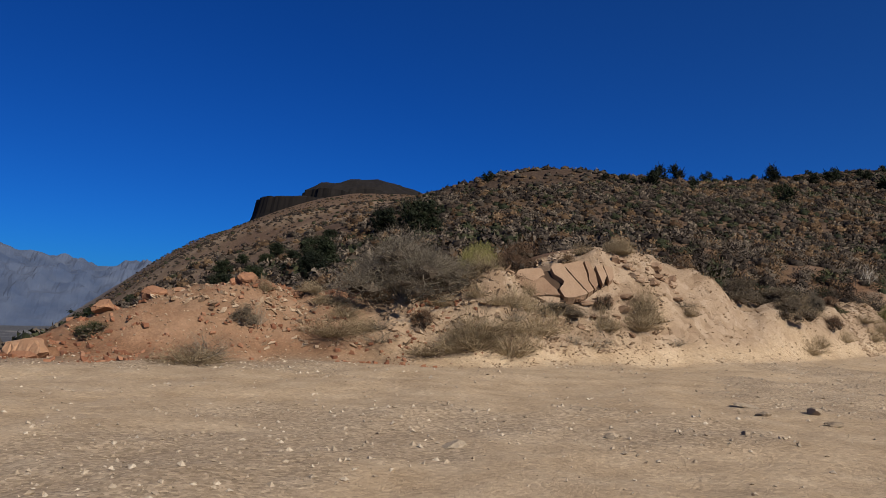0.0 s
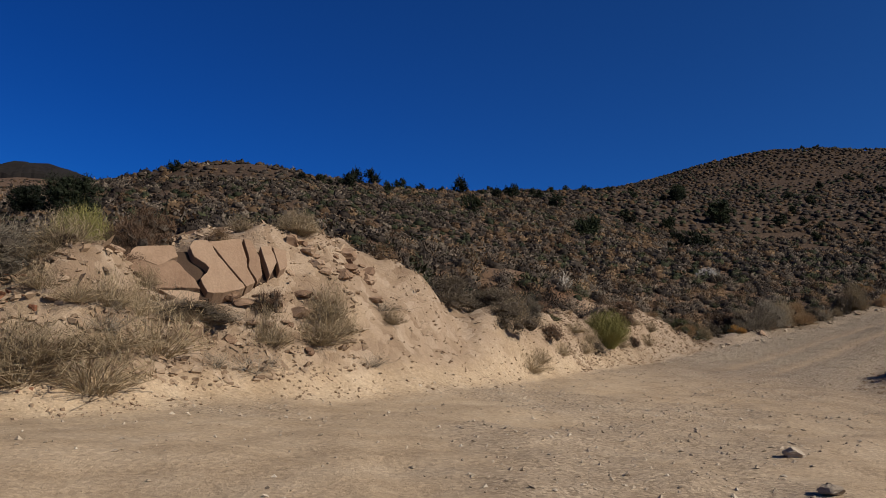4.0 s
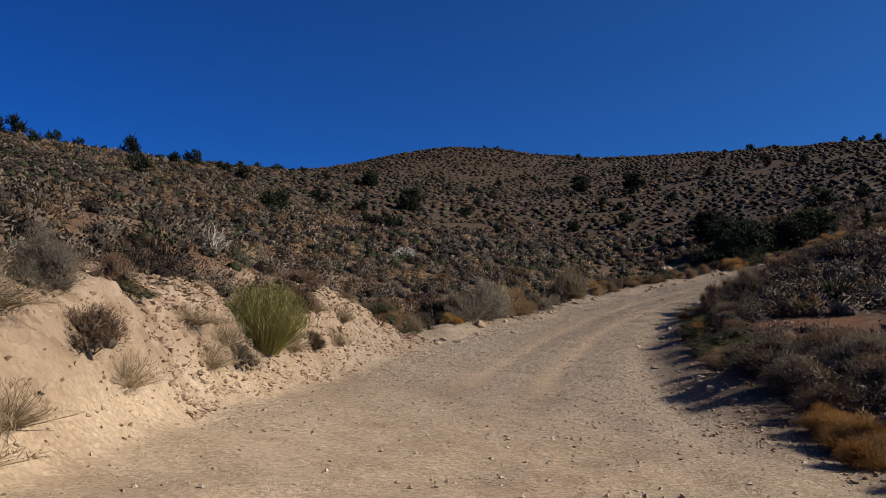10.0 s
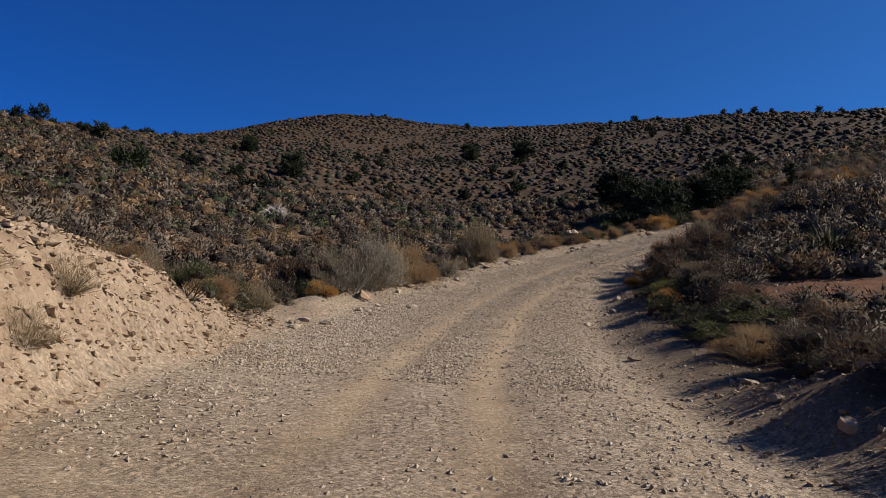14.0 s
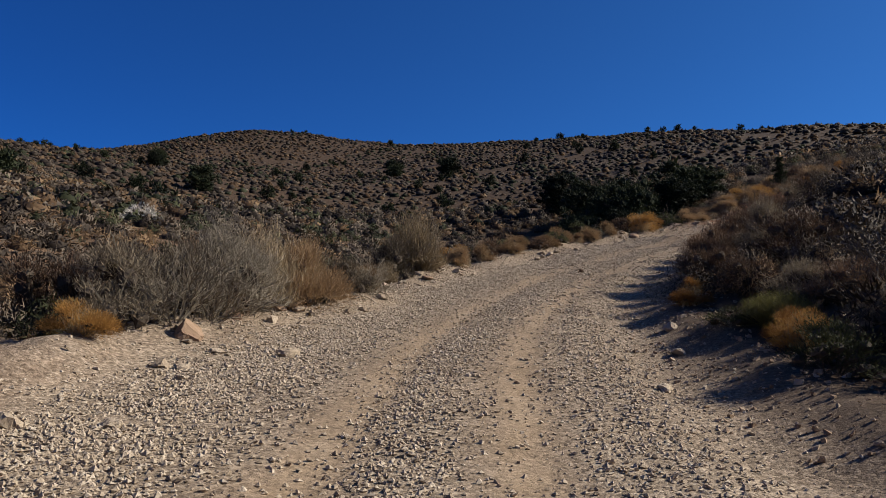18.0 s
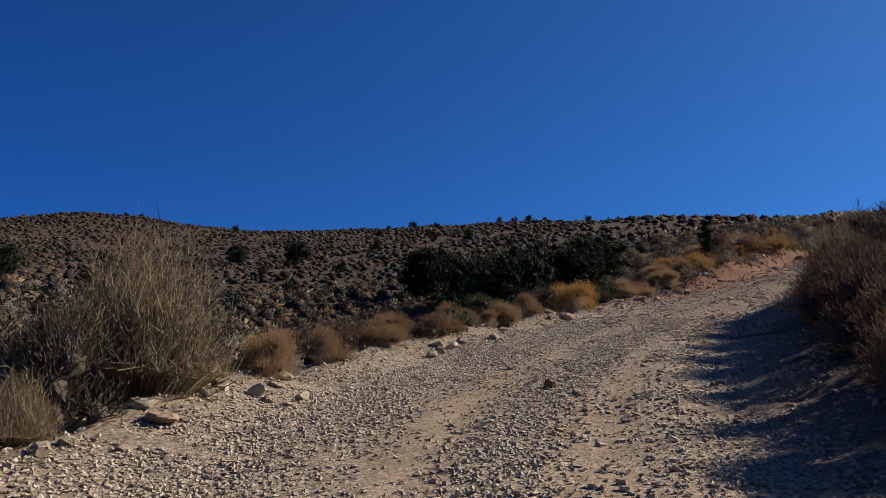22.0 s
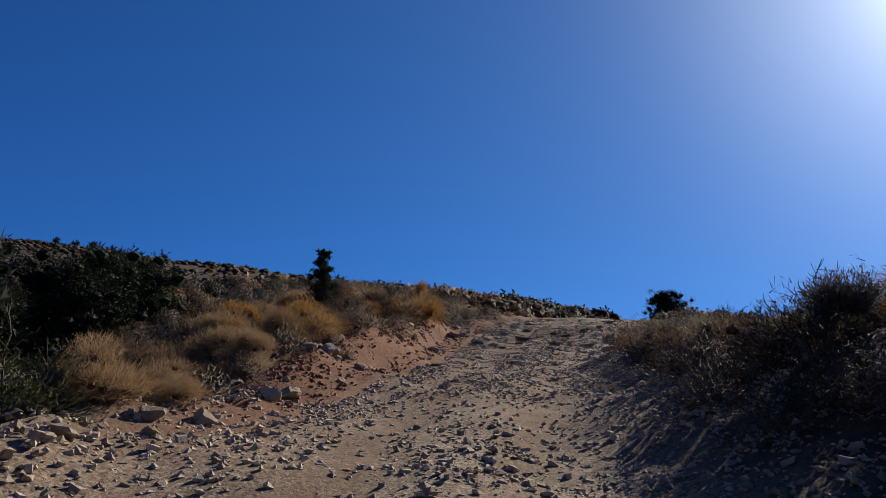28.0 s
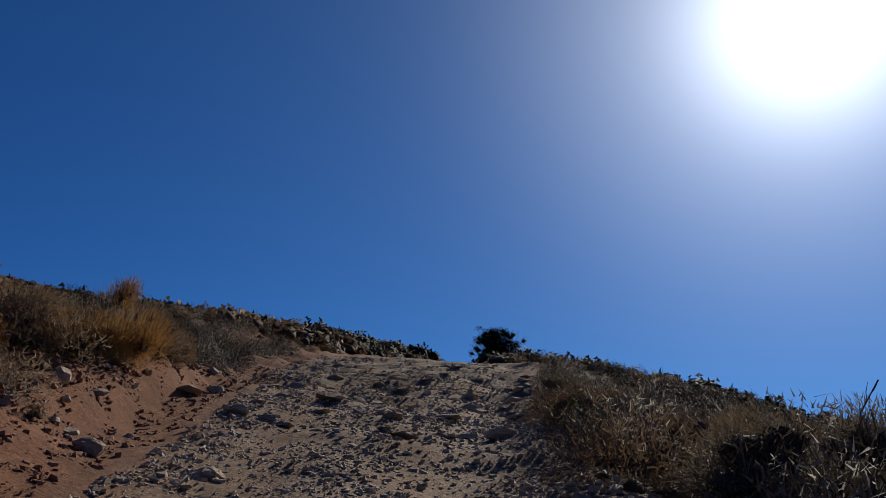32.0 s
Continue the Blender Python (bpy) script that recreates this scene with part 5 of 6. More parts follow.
# the middle of the climb
for x, y, w, h, k, n, lab in (
        (57.0, 48.6, 1.4, 0.8, "olive1", "olive_shrub", L_OLIVE), (58.6, 48.4, 1.1, 0.7, "brown2", "brown_shrub", L_BROWN), (61.1, 47.3, 0.65, 0.6, "tan2", "rabbitbrush", L_TAN),
        (62.3, 47.2, 1.15, 0.85, "tan3", "rabbitbrush", L_TAN), (63.6, 46.9, 1.0, 0.85, "tan0", "rabbitbrush", L_TAN), (65.2, 46.9, 1.3, 1.0, "brown3", "brown_shrub", L_BROWN),
        (66.3, 46.2, 1.8, 1.2, "gold2", "rabbitbrush", "full golden rabbitbrush at the stony track edge"), (67.8, 46.0, 1.2, 1.0, "gold3", "rabbitbrush", L_GOLD), (70.0, 46.0, 2.6, 1.4, "olive0", "olive_shrub", "wide olive-green shrub behind the stony edge"),
        (72.0, 46.4, 2.2, 1.3, "olive2", "olive_shrub", "wide olive-green shrub behind the stony edge"), (71.2, 44.6, 1.1, 0.75, "tan1", "rabbitbrush", L_TAN), (73.2, 44.9, 1.2, 0.9, "brown1", "brown_shrub", L_BROWN),
        (74.2, 45.8, 1.8, 1.1, "brown0", "brown_shrub", L_BROWN), (75.0, 43.9, 1.0, 0.7, "tan2", "rabbitbrush", L_TAN), (76.2, 44.4, 1.5, 0.9, "tan3", "rabbitbrush", L_TAN),
        (77.3, 44.4, 1.1, 0.8, "gold0", "rabbitbrush", L_GOLD), (78.4, 43.6, 1.5, 0.9, "tan0", "rabbitbrush", "wide tan rabbitbrush above the red cut bank"), (79.6, 43.1, 1.6, 1.0, "gold1", "rabbitbrush", "wide golden rabbitbrush above the red cut bank"),
        (80.6, 43.0, 0.9, 0.7, "gold2", "rabbitbrush", L_GOLD), (81.7, 42.5, 1.0, 0.7, "gold3", "rabbitbrush", L_GOLD)):
    grow = 1.22 if x > 74 else 1.05
    plant(k, n, x, y, w * grow, h * grow, lab)
# the red cut bank and the crest
for x, y, w, h, k, n, lab in (
        (82.6, 43.2, 1.4, 0.9, "brown2", "brown_shrub", L_BROWN), (79.3, 45.4, 1.8, 1.2, "brown0", "brown_shrub", L_BROWN), (83.4, 42.6, 1.4, 0.7, "tan1", "rabbitbrush", L_TAN),
        (84.9, 42.0, 1.2, 0.95, "brown3", "brown_shrub", L_BROWN), (85.6, 41.4, 0.75, 0.65, "gold2", "rabbitbrush", L_GOLD), (86.6, 41.3, 1.5, 1.1, "brown1", "brown_shrub", L_BROWN),
        (87.4, 39.8, 1.6, 1.6, "gold0", "rabbitbrush", "tall golden rabbitbrush at the end of the red bank"), (88.2, 40.6, 1.5, 1.1, "brown2", "brown_shrub", L_BROWN), (88.6, 39.3, 1.1, 0.9, "tan2", "rabbitbrush", L_TAN),
        (89.6, 39.0, 1.2, 0.8, "brown0", "brown_shrub", L_BROWN), (90.6, 38.6, 1.2, 0.8, "tan3", "rabbitbrush", L_TAN), (92.2, 38.6, 1.4, 0.9, "brown3", "brown_shrub", L_BROWN)):
    grow = 1.22 if x > 74 else 1.05
    plant(k, n, x, y, w * grow, h * grow, lab)

for x, y, w, h, k, n, lab in (
        (75.6, 45.2, 1.8, 1.1, "tan1", "rabbitbrush", L_TAN), (77.4, 46.0, 2.0, 1.2, "brown1", "brown_shrub", L_BROWN), (78.6, 45.0, 1.9, 1.2, "tan2", "rabbitbrush", L_TAN),
        (80.6, 44.6, 2.0, 1.3, "gold3", "rabbitbrush", "wide golden rabbitbrush above the red cut bank"), (81.4, 45.8, 2.0, 1.2, "brown3", "brown_shrub", L_BROWN), (83.0, 44.6, 2.0, 1.2, "tan0", "rabbitbrush", L_TAN),
        (84.2, 45.8, 2.0, 1.3, "brown2", "brown_shrub", L_BROWN), (86.0, 43.6, 1.8, 1.2, "tan3", "rabbitbrush", L_TAN), (87.6, 42.6, 1.8, 1.2, "brown0", "brown_shrub", L_BROWN), (89.6, 41.4, 1.8, 1.1, "tan1", "rabbitbrush", L_TAN)):
    plant(k, n, x, y, w, h, lab)
# mixed bushes on the flat beyond the left edge
for x, y, w, h, k, n, lab in (
        (27.5, 39.6, 1.4, 0.9, "olive1", "olive_shrub", L_OLIVE), (28.9, 40.6, 1.6, 0.9, "tan0", "rabbitbrush", L_TAN), (30.2, 41.8, 1.8, 1.1, "olive3", "olive_shrub", L_OLIVE),
        (31.6, 42.4, 1.2, 0.8, "straw2", "dry_grass", L_STRAW), (32.8, 43.2, 1.5, 1.0, "sage3", "sagebrush", L_SAGE), (29.6, 43.0, 1.6, 1.0, "sage0", "sagebrush", L_SAGE),
        (31.2, 44.2, 1.9, 1.1, "olive0", "olive_shrub", L_OLIVE), (33.4, 44.6, 1.3, 0.9, "tan2", "rabbitbrush", L_TAN), (28.0, 42.0, 1.2, 0.8, "straw0", "dry_grass", L_STRAW),
        (26.4, 40.4, 1.3, 0.8, "tan3", "rabbitbrush", L_TAN), (30.4, 45.6, 1.5, 0.9, "tan1", "rabbitbrush", L_TAN), (34.2, 46.6, 1.7, 1.1, "sage1", "sagebrush", L_SAGE)):
    plant(k, n, x, y, w, h, lab)

# along the right edge
for x, y, w, h, k, n, lab in (
        (21.8, 22.2, 1.1, 0.7, "gold1", "rabbitbrush", L_GOLD), (23.2, 23.0, 1.2, 0.8, "gold2", "rabbitbrush", L_GOLD), (24.4, 23.7, 1.0, 0.6, "gold3", "rabbitbrush", L_GOLD),
        (20.6, 20.9, 1.0, 0.6, "gold0", "rabbitbrush", L_GOLD), (28.8, 24.6, 2.6, 1.5, "sage3", "sagebrush", "broad dark sagebrush at the track edge"), (31.6, 26.2, 3.0, 1.6, "brown1", "brown_shrub", "broad dark twiggy shrub on the earth bank"),
        (33.2, 28.6, 1.3, 0.8, "brown3", "brown_shrub", L_BROWN), (36.9, 31.4, 2.2, 0.9, "olive3", "olive_shrub", L_OLIVE), (39.5, 34.6, 1.4, 0.9, "olive1", "olive_shrub", L_OLIVE),
        (34.8, 30.6, 1.2, 0.7, "straw1", "dry_grass", L_STRAW), (48.3, 38.2, 1.9, 1.5, "brown2", "brown_shrub", L_BROWN), (47.8, 36.2, 2.6, 1.6, "brown0", "brown_shrub", L_BROWN),
        (45.3, 38.0, 1.0, 0.8, "gold0", "rabbitbrush", L_GOLD), (43.2, 36.6, 1.3, 0.6, "olive0", "olive_shrub", "low yellow-green shrub at the track edge"), (45.8, 36.9, 1.7, 1.2, "brown3", "brown_shrub", L_BROWN),
        (41.0, 35.2, 1.0, 0.8, "gold1", "rabbitbrush", L_GOLD), (42.0, 35.4, 1.2, 0.8, "gold3", "rabbitbrush", L_GOLD), (44.5, 35.8, 1.6, 1.1, "sage0", "sagebrush", L_SAGE),
        (49.6, 38.9, 1.8, 1.7, "brown1", "brown_shrub", L_BROWN), (51.3, 38.7, 2.2, 1.8, "brown2", "brown_shrub", L_BROWN)):
    plant(k, n, x, y, w, h, lab)
# above the shaded edge
for x, y, w, h, k, n, lab in (
        (50.2, 37.4, 2.0, 1.8, "sage2", "sagebrush", L_SAGE), (47.6, 38.6, 0.8, 0.7, "gold2", "rabbitbrush", L_GOLD), (53.3, 38.9, 2.2, 1.9, "brown0", "brown_shrub", L_BROWN),
        (55.4, 39.0, 2.3, 2.1, "brown3", "brown_shrub", L_BROWN), (57.4, 38.9, 2.4, 2.1, "brown1", "brown_shrub", L_BROWN), (59.4, 38.7, 2.3, 2.0, "brown2", "brown_shrub", L_BROWN),
        (61.4, 38.6, 2.2, 1.9, "sage1", "sagebrush", L_SAGE), (63.4, 38.2, 2.2, 1.7, "brown0", "brown_shrub", L_BROWN), (65.4, 37.8, 2.3, 1.8, "sage3", "sagebrush", L_SAGE),
        (67.4, 36.6, 1.7, 1.0, "gold1", "rabbitbrush", L_GOLD), (69.4, 36.9, 1.8, 1.2, "sage0", "sagebrush", L_SAGE), (71.4, 36.5, 2.0, 1.2, "brown3", "brown_shrub", L_BROWN),
        (73.4, 36.2, 2.1, 1.2, "sage2", "sagebrush", L_SAGE), (75.4, 35.8, 2.0, 1.1, "brown1", "brown_shrub", L_BROWN), (78.2, 34.8, 2.1, 1.1, "sage1", "sagebrush", L_SAGE),
        (81.2, 33.6, 2.1, 1.1, "brown2", "brown_shrub", L_BROWN), (78.1, 34.2, 1.6, 1.3, "sage0", "sagebrush", L_SAGE), (76.9, 34.0, 1.8, 1.6, "brown3", "brown_shrub", L_BROWN),
        (79.6, 33.9, 1.4, 1.1, "tan1", "rabbitbrush", L_TAN), (29.8, 25.2, 2.2, 1.5, "brown0", "brown_shrub", "broad dark twiggy shrub overhanging the ditch")):
    plant(k, n, x, y, w, h, lab)
# toward the crest on the outer side
for x, y, w, h, k, n, lab in (
        (27.4, 23.6, 2.0, 1.3, "brown3", "brown_shrub", "broad dark twiggy shrub overhanging the ditch"), (27.2, 25.3, 1.9, 1.0, "brown1", "brown_shrub", "low dark twiggy shrub on the earth bank"), (29.0, 26.7, 2.0, 1.1, "brown2", "brown_shrub", "low dark twiggy shrub on the earth bank"),
        (30.4, 27.8, 1.7, 0.9, "sage1", "sagebrush", "low dark sagebrush on the earth bank"), (25.6, 24.2, 1.5, 0.8, "brown0", "brown_shrub", "low dark twiggy shrub on the earth bank"), (84.5, 32.4, 2.1, 1.1, "brown0", "brown_shrub", L_BROWN),
        (88.0, 30.8, 2.2, 1.1, "sage3", "sagebrush", L_SAGE)):
    plant(k, n, x, y, w, h, lab)
for x, y, w, h, k, n, lab in (
        (26.9, 26.0, 1.8, 1.1, "sage3", "sagebrush", "broad dark sagebrush overhanging the ditch"), (28.4, 27.0, 2.3, 1.4, "sage1", "sagebrush", "broad dark sagebrush overhanging the ditch"),
        (30.2, 28.3, 1.9, 1.1, "brown2", "brown_shrub", "broad dark twiggy shrub overhanging the ditch"), (31.8, 29.5, 2.1, 1.3, "sage0", "sagebrush", "broad dark sagebrush overhanging the ditch"),
        (33.6, 31.0, 1.8, 1.1, "tan1", "rabbitbrush", "brown dry rabbitbrush at the shaded ditch"), (35.2, 32.3, 1.6, 0.8, "olive1", "olive_shrub", L_OLIVE), (36.6, 33.1, 1.7, 0.75, "olive2", "olive_shrub", L_OLIVE),
        (38.2, 34.0, 1.4, 0.7, "olive3", "olive_shrub", L_OLIVE), (37.6, 32.4, 1.9, 1.2, "brown1", "brown_shrub", L_BROWN), (40.3, 34.2, 1.7, 1.1, "sage2", "sagebrush", L_SAGE),
        (42.9, 35.4, 1.7, 1.2, "brown0", "brown_shrub", L_BROWN), (22.6, 23.3, 1.5, 0.75, "gold0", "rabbitbrush", "low wide golden rabbitbrush at the track edge"), (23.6, 24.1, 1.3, 0.65, "gold2", "rabbitbrush", "low wide golden rabbitbrush at the track edge"),
        (42.6, 36.4, 1.5, 0.8, "lime0", "green_shrub", "low yellow-green broom shrub at the track edge"), (40.9, 35.6, 0.9, 0.75, "gold1", "rabbitbrush", L_GOLD)):
    plant(k, n, x + 0.45, y - 0.55, w, 0.85 * h, lab)
plant("yucca", "yucca", 46.9, 31.9, 2.2, 1.3, "spiky dark green yucca on the scrubby slope")
plant("bare_grey", "bare_shrub", 65.6, 37.5, 2.6, 1.75, "tall bare-branched shrub above the thicket")

# trees
for x, y, w, h, k, lab in (
        (83.0, 53.4, 5.4, 5.6, "juniper0", "large dark juniper in the gully below the track"), (100.2, 66.0, 5.2, 4.0, "juniper1", L_JUN),
        (95.0, 61.0, 5.0, 4.0, "juniper2", L_JUN), (92.0, 57.0, 5.0, 4.2, "juniper1", L_JUN), (86.8, 52.9, 4.4, 3.2, "juniper2", L_JUN),
        (89.4, 51.7, 4.6, 3.2, "juniper0", L_JUN), (92.6, 50.4, 4.8, 3.1, "juniper1", L_JUN),
        (-7.1, 46.0, 2.6, 2.0, "juniper1", L_JUN), (-2.2, 72.5, 4.4, 3.4, "juniper0", L_JUN), (-6.2, 85.0, 3.8, 2.6, "juniper2", L_JUN),
        (78.6, 51.6, 4.2, 3.6, "juniper2", "dark juniper low in the gully below the track"), (80.2, 55.6, 4.4, 4.2, "juniper1", "dark juniper low in the gully below the track"),
        (163.0, 192.6, 8.0, 6.6, "juniper2", L_JUN), (203.0, 264.0, 6.5, 6.0, "juniper0", L_JUN), (292.0, 228.0, 9.0, 7.0, "juniper1", L_JUN), (284.0, 222.0, 7.0, 6.0, "juniper0", L_JUN),
        (279.0, 193.0, 9.0, 7.0, "juniper2", L_JUN), (287.0, 200.0, 7.0, 6.0, "juniper1", L_JUN), (195.0, 255.0, 6.0, 5.0, "juniper1", L_JUN),
        (-16.1, 59.0, 1.5, 1.3, "juniper2", L_JUN), (-10.0, 36.1, 1.3, 0.9, "juniper0", L_JUN), (-9.8, 41.1, 1.4, 1.0, "juniper1", L_JUN), (-16.2, 77.3, 1.7, 1.4, "juniper0", L_JUN),
        (-11.4, 60.8, 1.6, 1.1, "juniper2", L_JUN), (-6.0, 37.1, 1.7, 1.4, "juniper0", L_JUN), (-12.1, 84.3, 1.9, 1.4, "juniper1", L_JUN), (-15.5, 69.9, 1.6, 1.0, "juniper1", L_JUN),
        (-18.9, 75.5, 1.5, 1.0, "juniper2", L_JUN), (-14.0, 32.4, 1.7, 1.0, "juniper1", L_JUN),
        (135.9, 8.4, 4.4, 3.1, "juniper1", "round juniper standing alone on the ridge")):
    plant(k, "juniper_tree", x, y, w, h, lab)
plant("young_juniper", "juniper_tree", 84.8, 43.0, 1.75, 2.5, "slender young juniper above the red bank")


def ridge_trees():
    """Junipers dotted along the ridges and over the far slopes."""
    rng = np.random.default_rng(21)
    spots = []
    for az, d in ((10.0, 187), (11.4, 186), (12.7, 182), (13.4, 181), (14.2, 180), (14.8, 178), (17.4, 176), (19.6, 186), (21, 190), (22.4, 200), (24, 230), (26.2, 300), (27.6, 310),
                  (29, 320), (31, 340), (33, 370), (34.5, 400), (36, 430), (45.5, 520), (46.4, 520), (52, 495), (61.5, 440), (63, 436), (64.5, 430), (68.5, 415), (69.4, 412),
                  (70.3, 410), (71.3, 408), (74, 396), (75.2, 390), (77.5, 380), (3.0, 205)):
        spots.append((d * math.sin(radians(az)), d * math.cos(radians(az))))
    for _ in range(75):
        az, d = radians(rng.uniform(14, 68)), rng.uniform(150, 430)
        spots.append((d * math.sin(az), d * math.cos(az)))
    for x, y in ((78, 128), (84, 138), (92, 150), (70, 118), (96, 120), (104, 108), (118, 96), (126, 92), (60, 140), (110, 130)):
        spots.append((x, y))
    for i, (x, y) in enumerate(spots):
        s = rng.uniform(0.7, 1.35) * (0.55 if math.hypot(x, y) < 192 and y > 140 and i < 40 else 1.0)
        plant(f"far_juniper{i % 3}", "juniper_tree", x, y, 3.4 * s, 2.8 * s, L_JUN, "junipers on the hills")


ridge_trees()

# ---------------------------------------------------------------- stones
def chip(seed, pts, flat):
    """A small angular stone: an uneven block with its corners knocked about."""
    r = np.random.default_rng(seed)
    bm = bmesh.new()
    if pts <= 6:
        base = [(1, 0, 0), (-1, 0, 0), (0, 1, 0), (0, -1, 0), (0, 0, 1), (0, 0, -1)]
    else:
        base = [(i, j, k) for i in (-0.68, 0.68) for j in (-0.68, 0.68) for k in (-0.68, 0.68)]
    size = 0.8 if pts <= 6 else 0.66
    long, deep = size * r.uniform(0.85, 1.15), size * r.uniform(0.62, 0.95)
    for p in base:
        d = (Vector(p) + Vector(r.normal(0, 0.17, 3))) * r.uniform(0.82, 1.08)
        bm.verts.new((d.x * long, d.y * deep, d.z * flat * size))
    out = bmesh.ops.convex_hull(bm, input=bm.verts[:])
    bmesh.ops.delete(bm, geom=[v for v in bm.verts if not v.link_faces], context="VERTS")
    bmesh.ops.triangulate(bm, faces=bm.faces[:])
    bm.verts.index_update()
    v, f = np.array([q.co[:] for q in bm.verts]), np.array([[q.index for q in g.verts] for g in bm.faces])
    bm.free()
    return v, f


def strew(name, protos, x, y, size, rng, material, label, category, sit=0.12, tip=0.25):
    """Many small stones on the ground, joined."""
    z = land(x, y)[0]
    cos, fs, n0 = [], [], 0
    for k, (v, f) in enumerate(protos):
        sx, sy, sz, ss = x[k::len(protos)], y[k::len(protos)], z[k::len(protos)], size[k::len(protos)]
        a = rng.uniform(0, 6.28, len(sx))
        c, s = np.cos(a)[:, None], np.sin(a)[:, None]
        tilt = rng.normal(0, tip, (len(sx), 1))
        px = ss[:, None] * (v[None, :, 0] * c - v[None, :, 1] * s)
        py = ss[:, None] * (v[None, :, 0] * s + v[None, :, 1] * c)
        pz = ss[:, None] * (v[None, :, 2] + tilt * v[None, :, 0]) + sit * ss[:, None]
        cos.append(np.stack([px + sx[:, None], py + sy[:, None], pz + sz[:, None]], -1).reshape(-1, 3))
        fs.append((f[None] + (np.arange(len(sx)) * len(v))[:, None, None]).reshape(-1, 3) + n0)
        n0 += len(sx) * len(v)
    me = mesh_of(name, np.concatenate(cos), np.concatenate(fs))
    me.materials.append(material)
    return tagged(new(name, me), label, category, kind="stuff")


def along(rng, count, lo, hi, spread_fn, line=CROWN):
    """Random places along the crown of the track, offset to its left by spread_fn."""
    p = np.array([q[:2] for q in line], float)
    seg = np.linalg.norm(np.diff(p, axis=0), axis=1)
    cum = np.concatenate([[0], np.cumsum(seg)])
    s = rng.uniform(lo, hi, count)
    x, y = np.interp(s, cum, p[:, 0]), np.interp(s, cum, p[:, 1])
    i = np.clip(np.searchsorted(cum, s) - 1, 0, len(seg) - 1)
    d = np.diff(p, axis=0)[i] / seg[i][:, None]
    off = spread_fn(s)
    return x - d[:, 1] * off, y + d[:, 0] * off


def off_bank(x, y):
    """False on the red cut bank, where the pale road stones do not lie."""
    return ~((x > 73) & (x < 93) & (edge_gap(x, y, LEFT) > -0.7))


def stones():
    r = np.random.default_rng(33)
    smalls = [chip(50 + i, 6, 0.65) for i in range(8)]
    mids = [chip(70 + i, 7, 0.6) for i in range(8)]
    flats = [chip(90 + i, 6 + i % 2, 0.42) for i in range(10)]
    # s along the crown: 60 m at the first eye, about 155 m at the last
    x, y = along(r, 31000, 98, 178, lambda s: np.where(r.random(len(s)) < 0.5, r.normal(2.9, 0.8, len(s)), np.where(r.random(len(s)) < 0.72, r.normal(-2.2, 1.0, len(s)), r.uniform(-3, 3, len(s)))))
    lane = np.abs(edge_gap(x, y, [q[:2] for q in CROWN]) - 0.3)
    k = ((np.abs(lane - 0.85) > 0.4) | (r.random(len(x)) < 0.3)) & off_bank(x, y)
    x, y = x[k], y[k]
    strew("gravel", smalls, x, y, (0.014 + 0.036 * r.random(len(x)) ** 2) * (1 + 0.5 * (x > 60)), r, ROCK_GRAVEL, "loose pale gravel strewn over the track", "gravel")
    x, y = along(r, 64000, 104, 142, lambda s: np.where(r.random(len(s)) < 0.62, r.normal(2.8, 0.7, len(s)), np.where(r.random(len(s)) < 0.6, r.normal(0.3, 0.35, len(s)), r.normal(-1.9, 0.5, len(s)))))
    strew("edge_gravel", smalls, x, y, 0.017 + 0.03 * r.random(len(x)) ** 2.2, r, ROCK_GRAVEL, "dense pale gravel heaped along the edges of the track", "gravel", 0.25)
    x, y = along(r, 17000, 122, 180, lambda s: np.where(r.random(len(s)) < 0.5, r.uniform(-3.4, 3.6, len(s)), r.normal(-0.2, 0.9, len(s))))
    k = off_bank(x, y) & (speckle(x, y, 2.2, 87) + 0.4 * speckle(x, y, 0.7, 88) > -0.25)
    x, y = x[k], y[k]
    strew("broken_stones", flats, x, y, 0.018 + 0.075 * r.random(len(x)) ** 3, r, ROCK_GRAVEL, "broken angular stones covering the climbing track", "stones", 0.08, 0.2)
    x, y = along(r, 42000, 146, 182, lambda s: r.uniform(-4.2, 3.8, len(s)))
    k = off_bank(x, y) & (speckle(x, y, 1.7, 109) + 0.5 * speckle(x, y, 0.6, 110) > -0.35)
    x, y = x[k], y[k]
    strew("climb_gravel", smalls, x, y, 0.012 + 0.035 * r.random(len(x)) ** 2.5, r, ROCK_GRAVEL, "loose grey-tan gravel on the steep upper track", "gravel", 0.15)
    x, y = along(r, 9000, 104, 190, lambda s: np.where(r.random(len(s)) < 0.55, r.normal(3.6, 0.7, len(s)), r.normal(-1.8, 1.5, len(s))))
    k = off_bank(x, y)
    x, y = x[k], y[k]
    strew("track_stones", mids, x, y, (0.025 + 0.055 * r.random(len(x)) ** 3) * (1 + 0.5 * (x > 62)), r, ROCK_GRAVEL, "broken tan stones along the stony edge", "stones")
    x, y = r.uniform(-10, 26, 60000), r.uniform(5, 32, 60000)
    g = land(x, y)[8]
    k = (g < 0.6) & (r.random(len(x)) < 0.2 + 0.5 * (speckle(x, y, 3.2, 89) + 0.5 * speckle(x, y, 1.1, 90) > 0.1))
    strew("turnout_gravel", smalls, x[k], y[k], 0.009 + 0.045 * r.random(k.sum()) ** 4.5, r, ROCK_GRAVEL, "scattered pebbles on the sandy turn-out", "gravel", 0.1)
    x, y = r.uniform(-14, 30, 52000), r.uniform(12, 42, 52000)
    g = land(x, y)[8]
    k = (g > 0.0) & (g < 5.0) & (speckle(x, y, 1.6, 91) > -0.1)
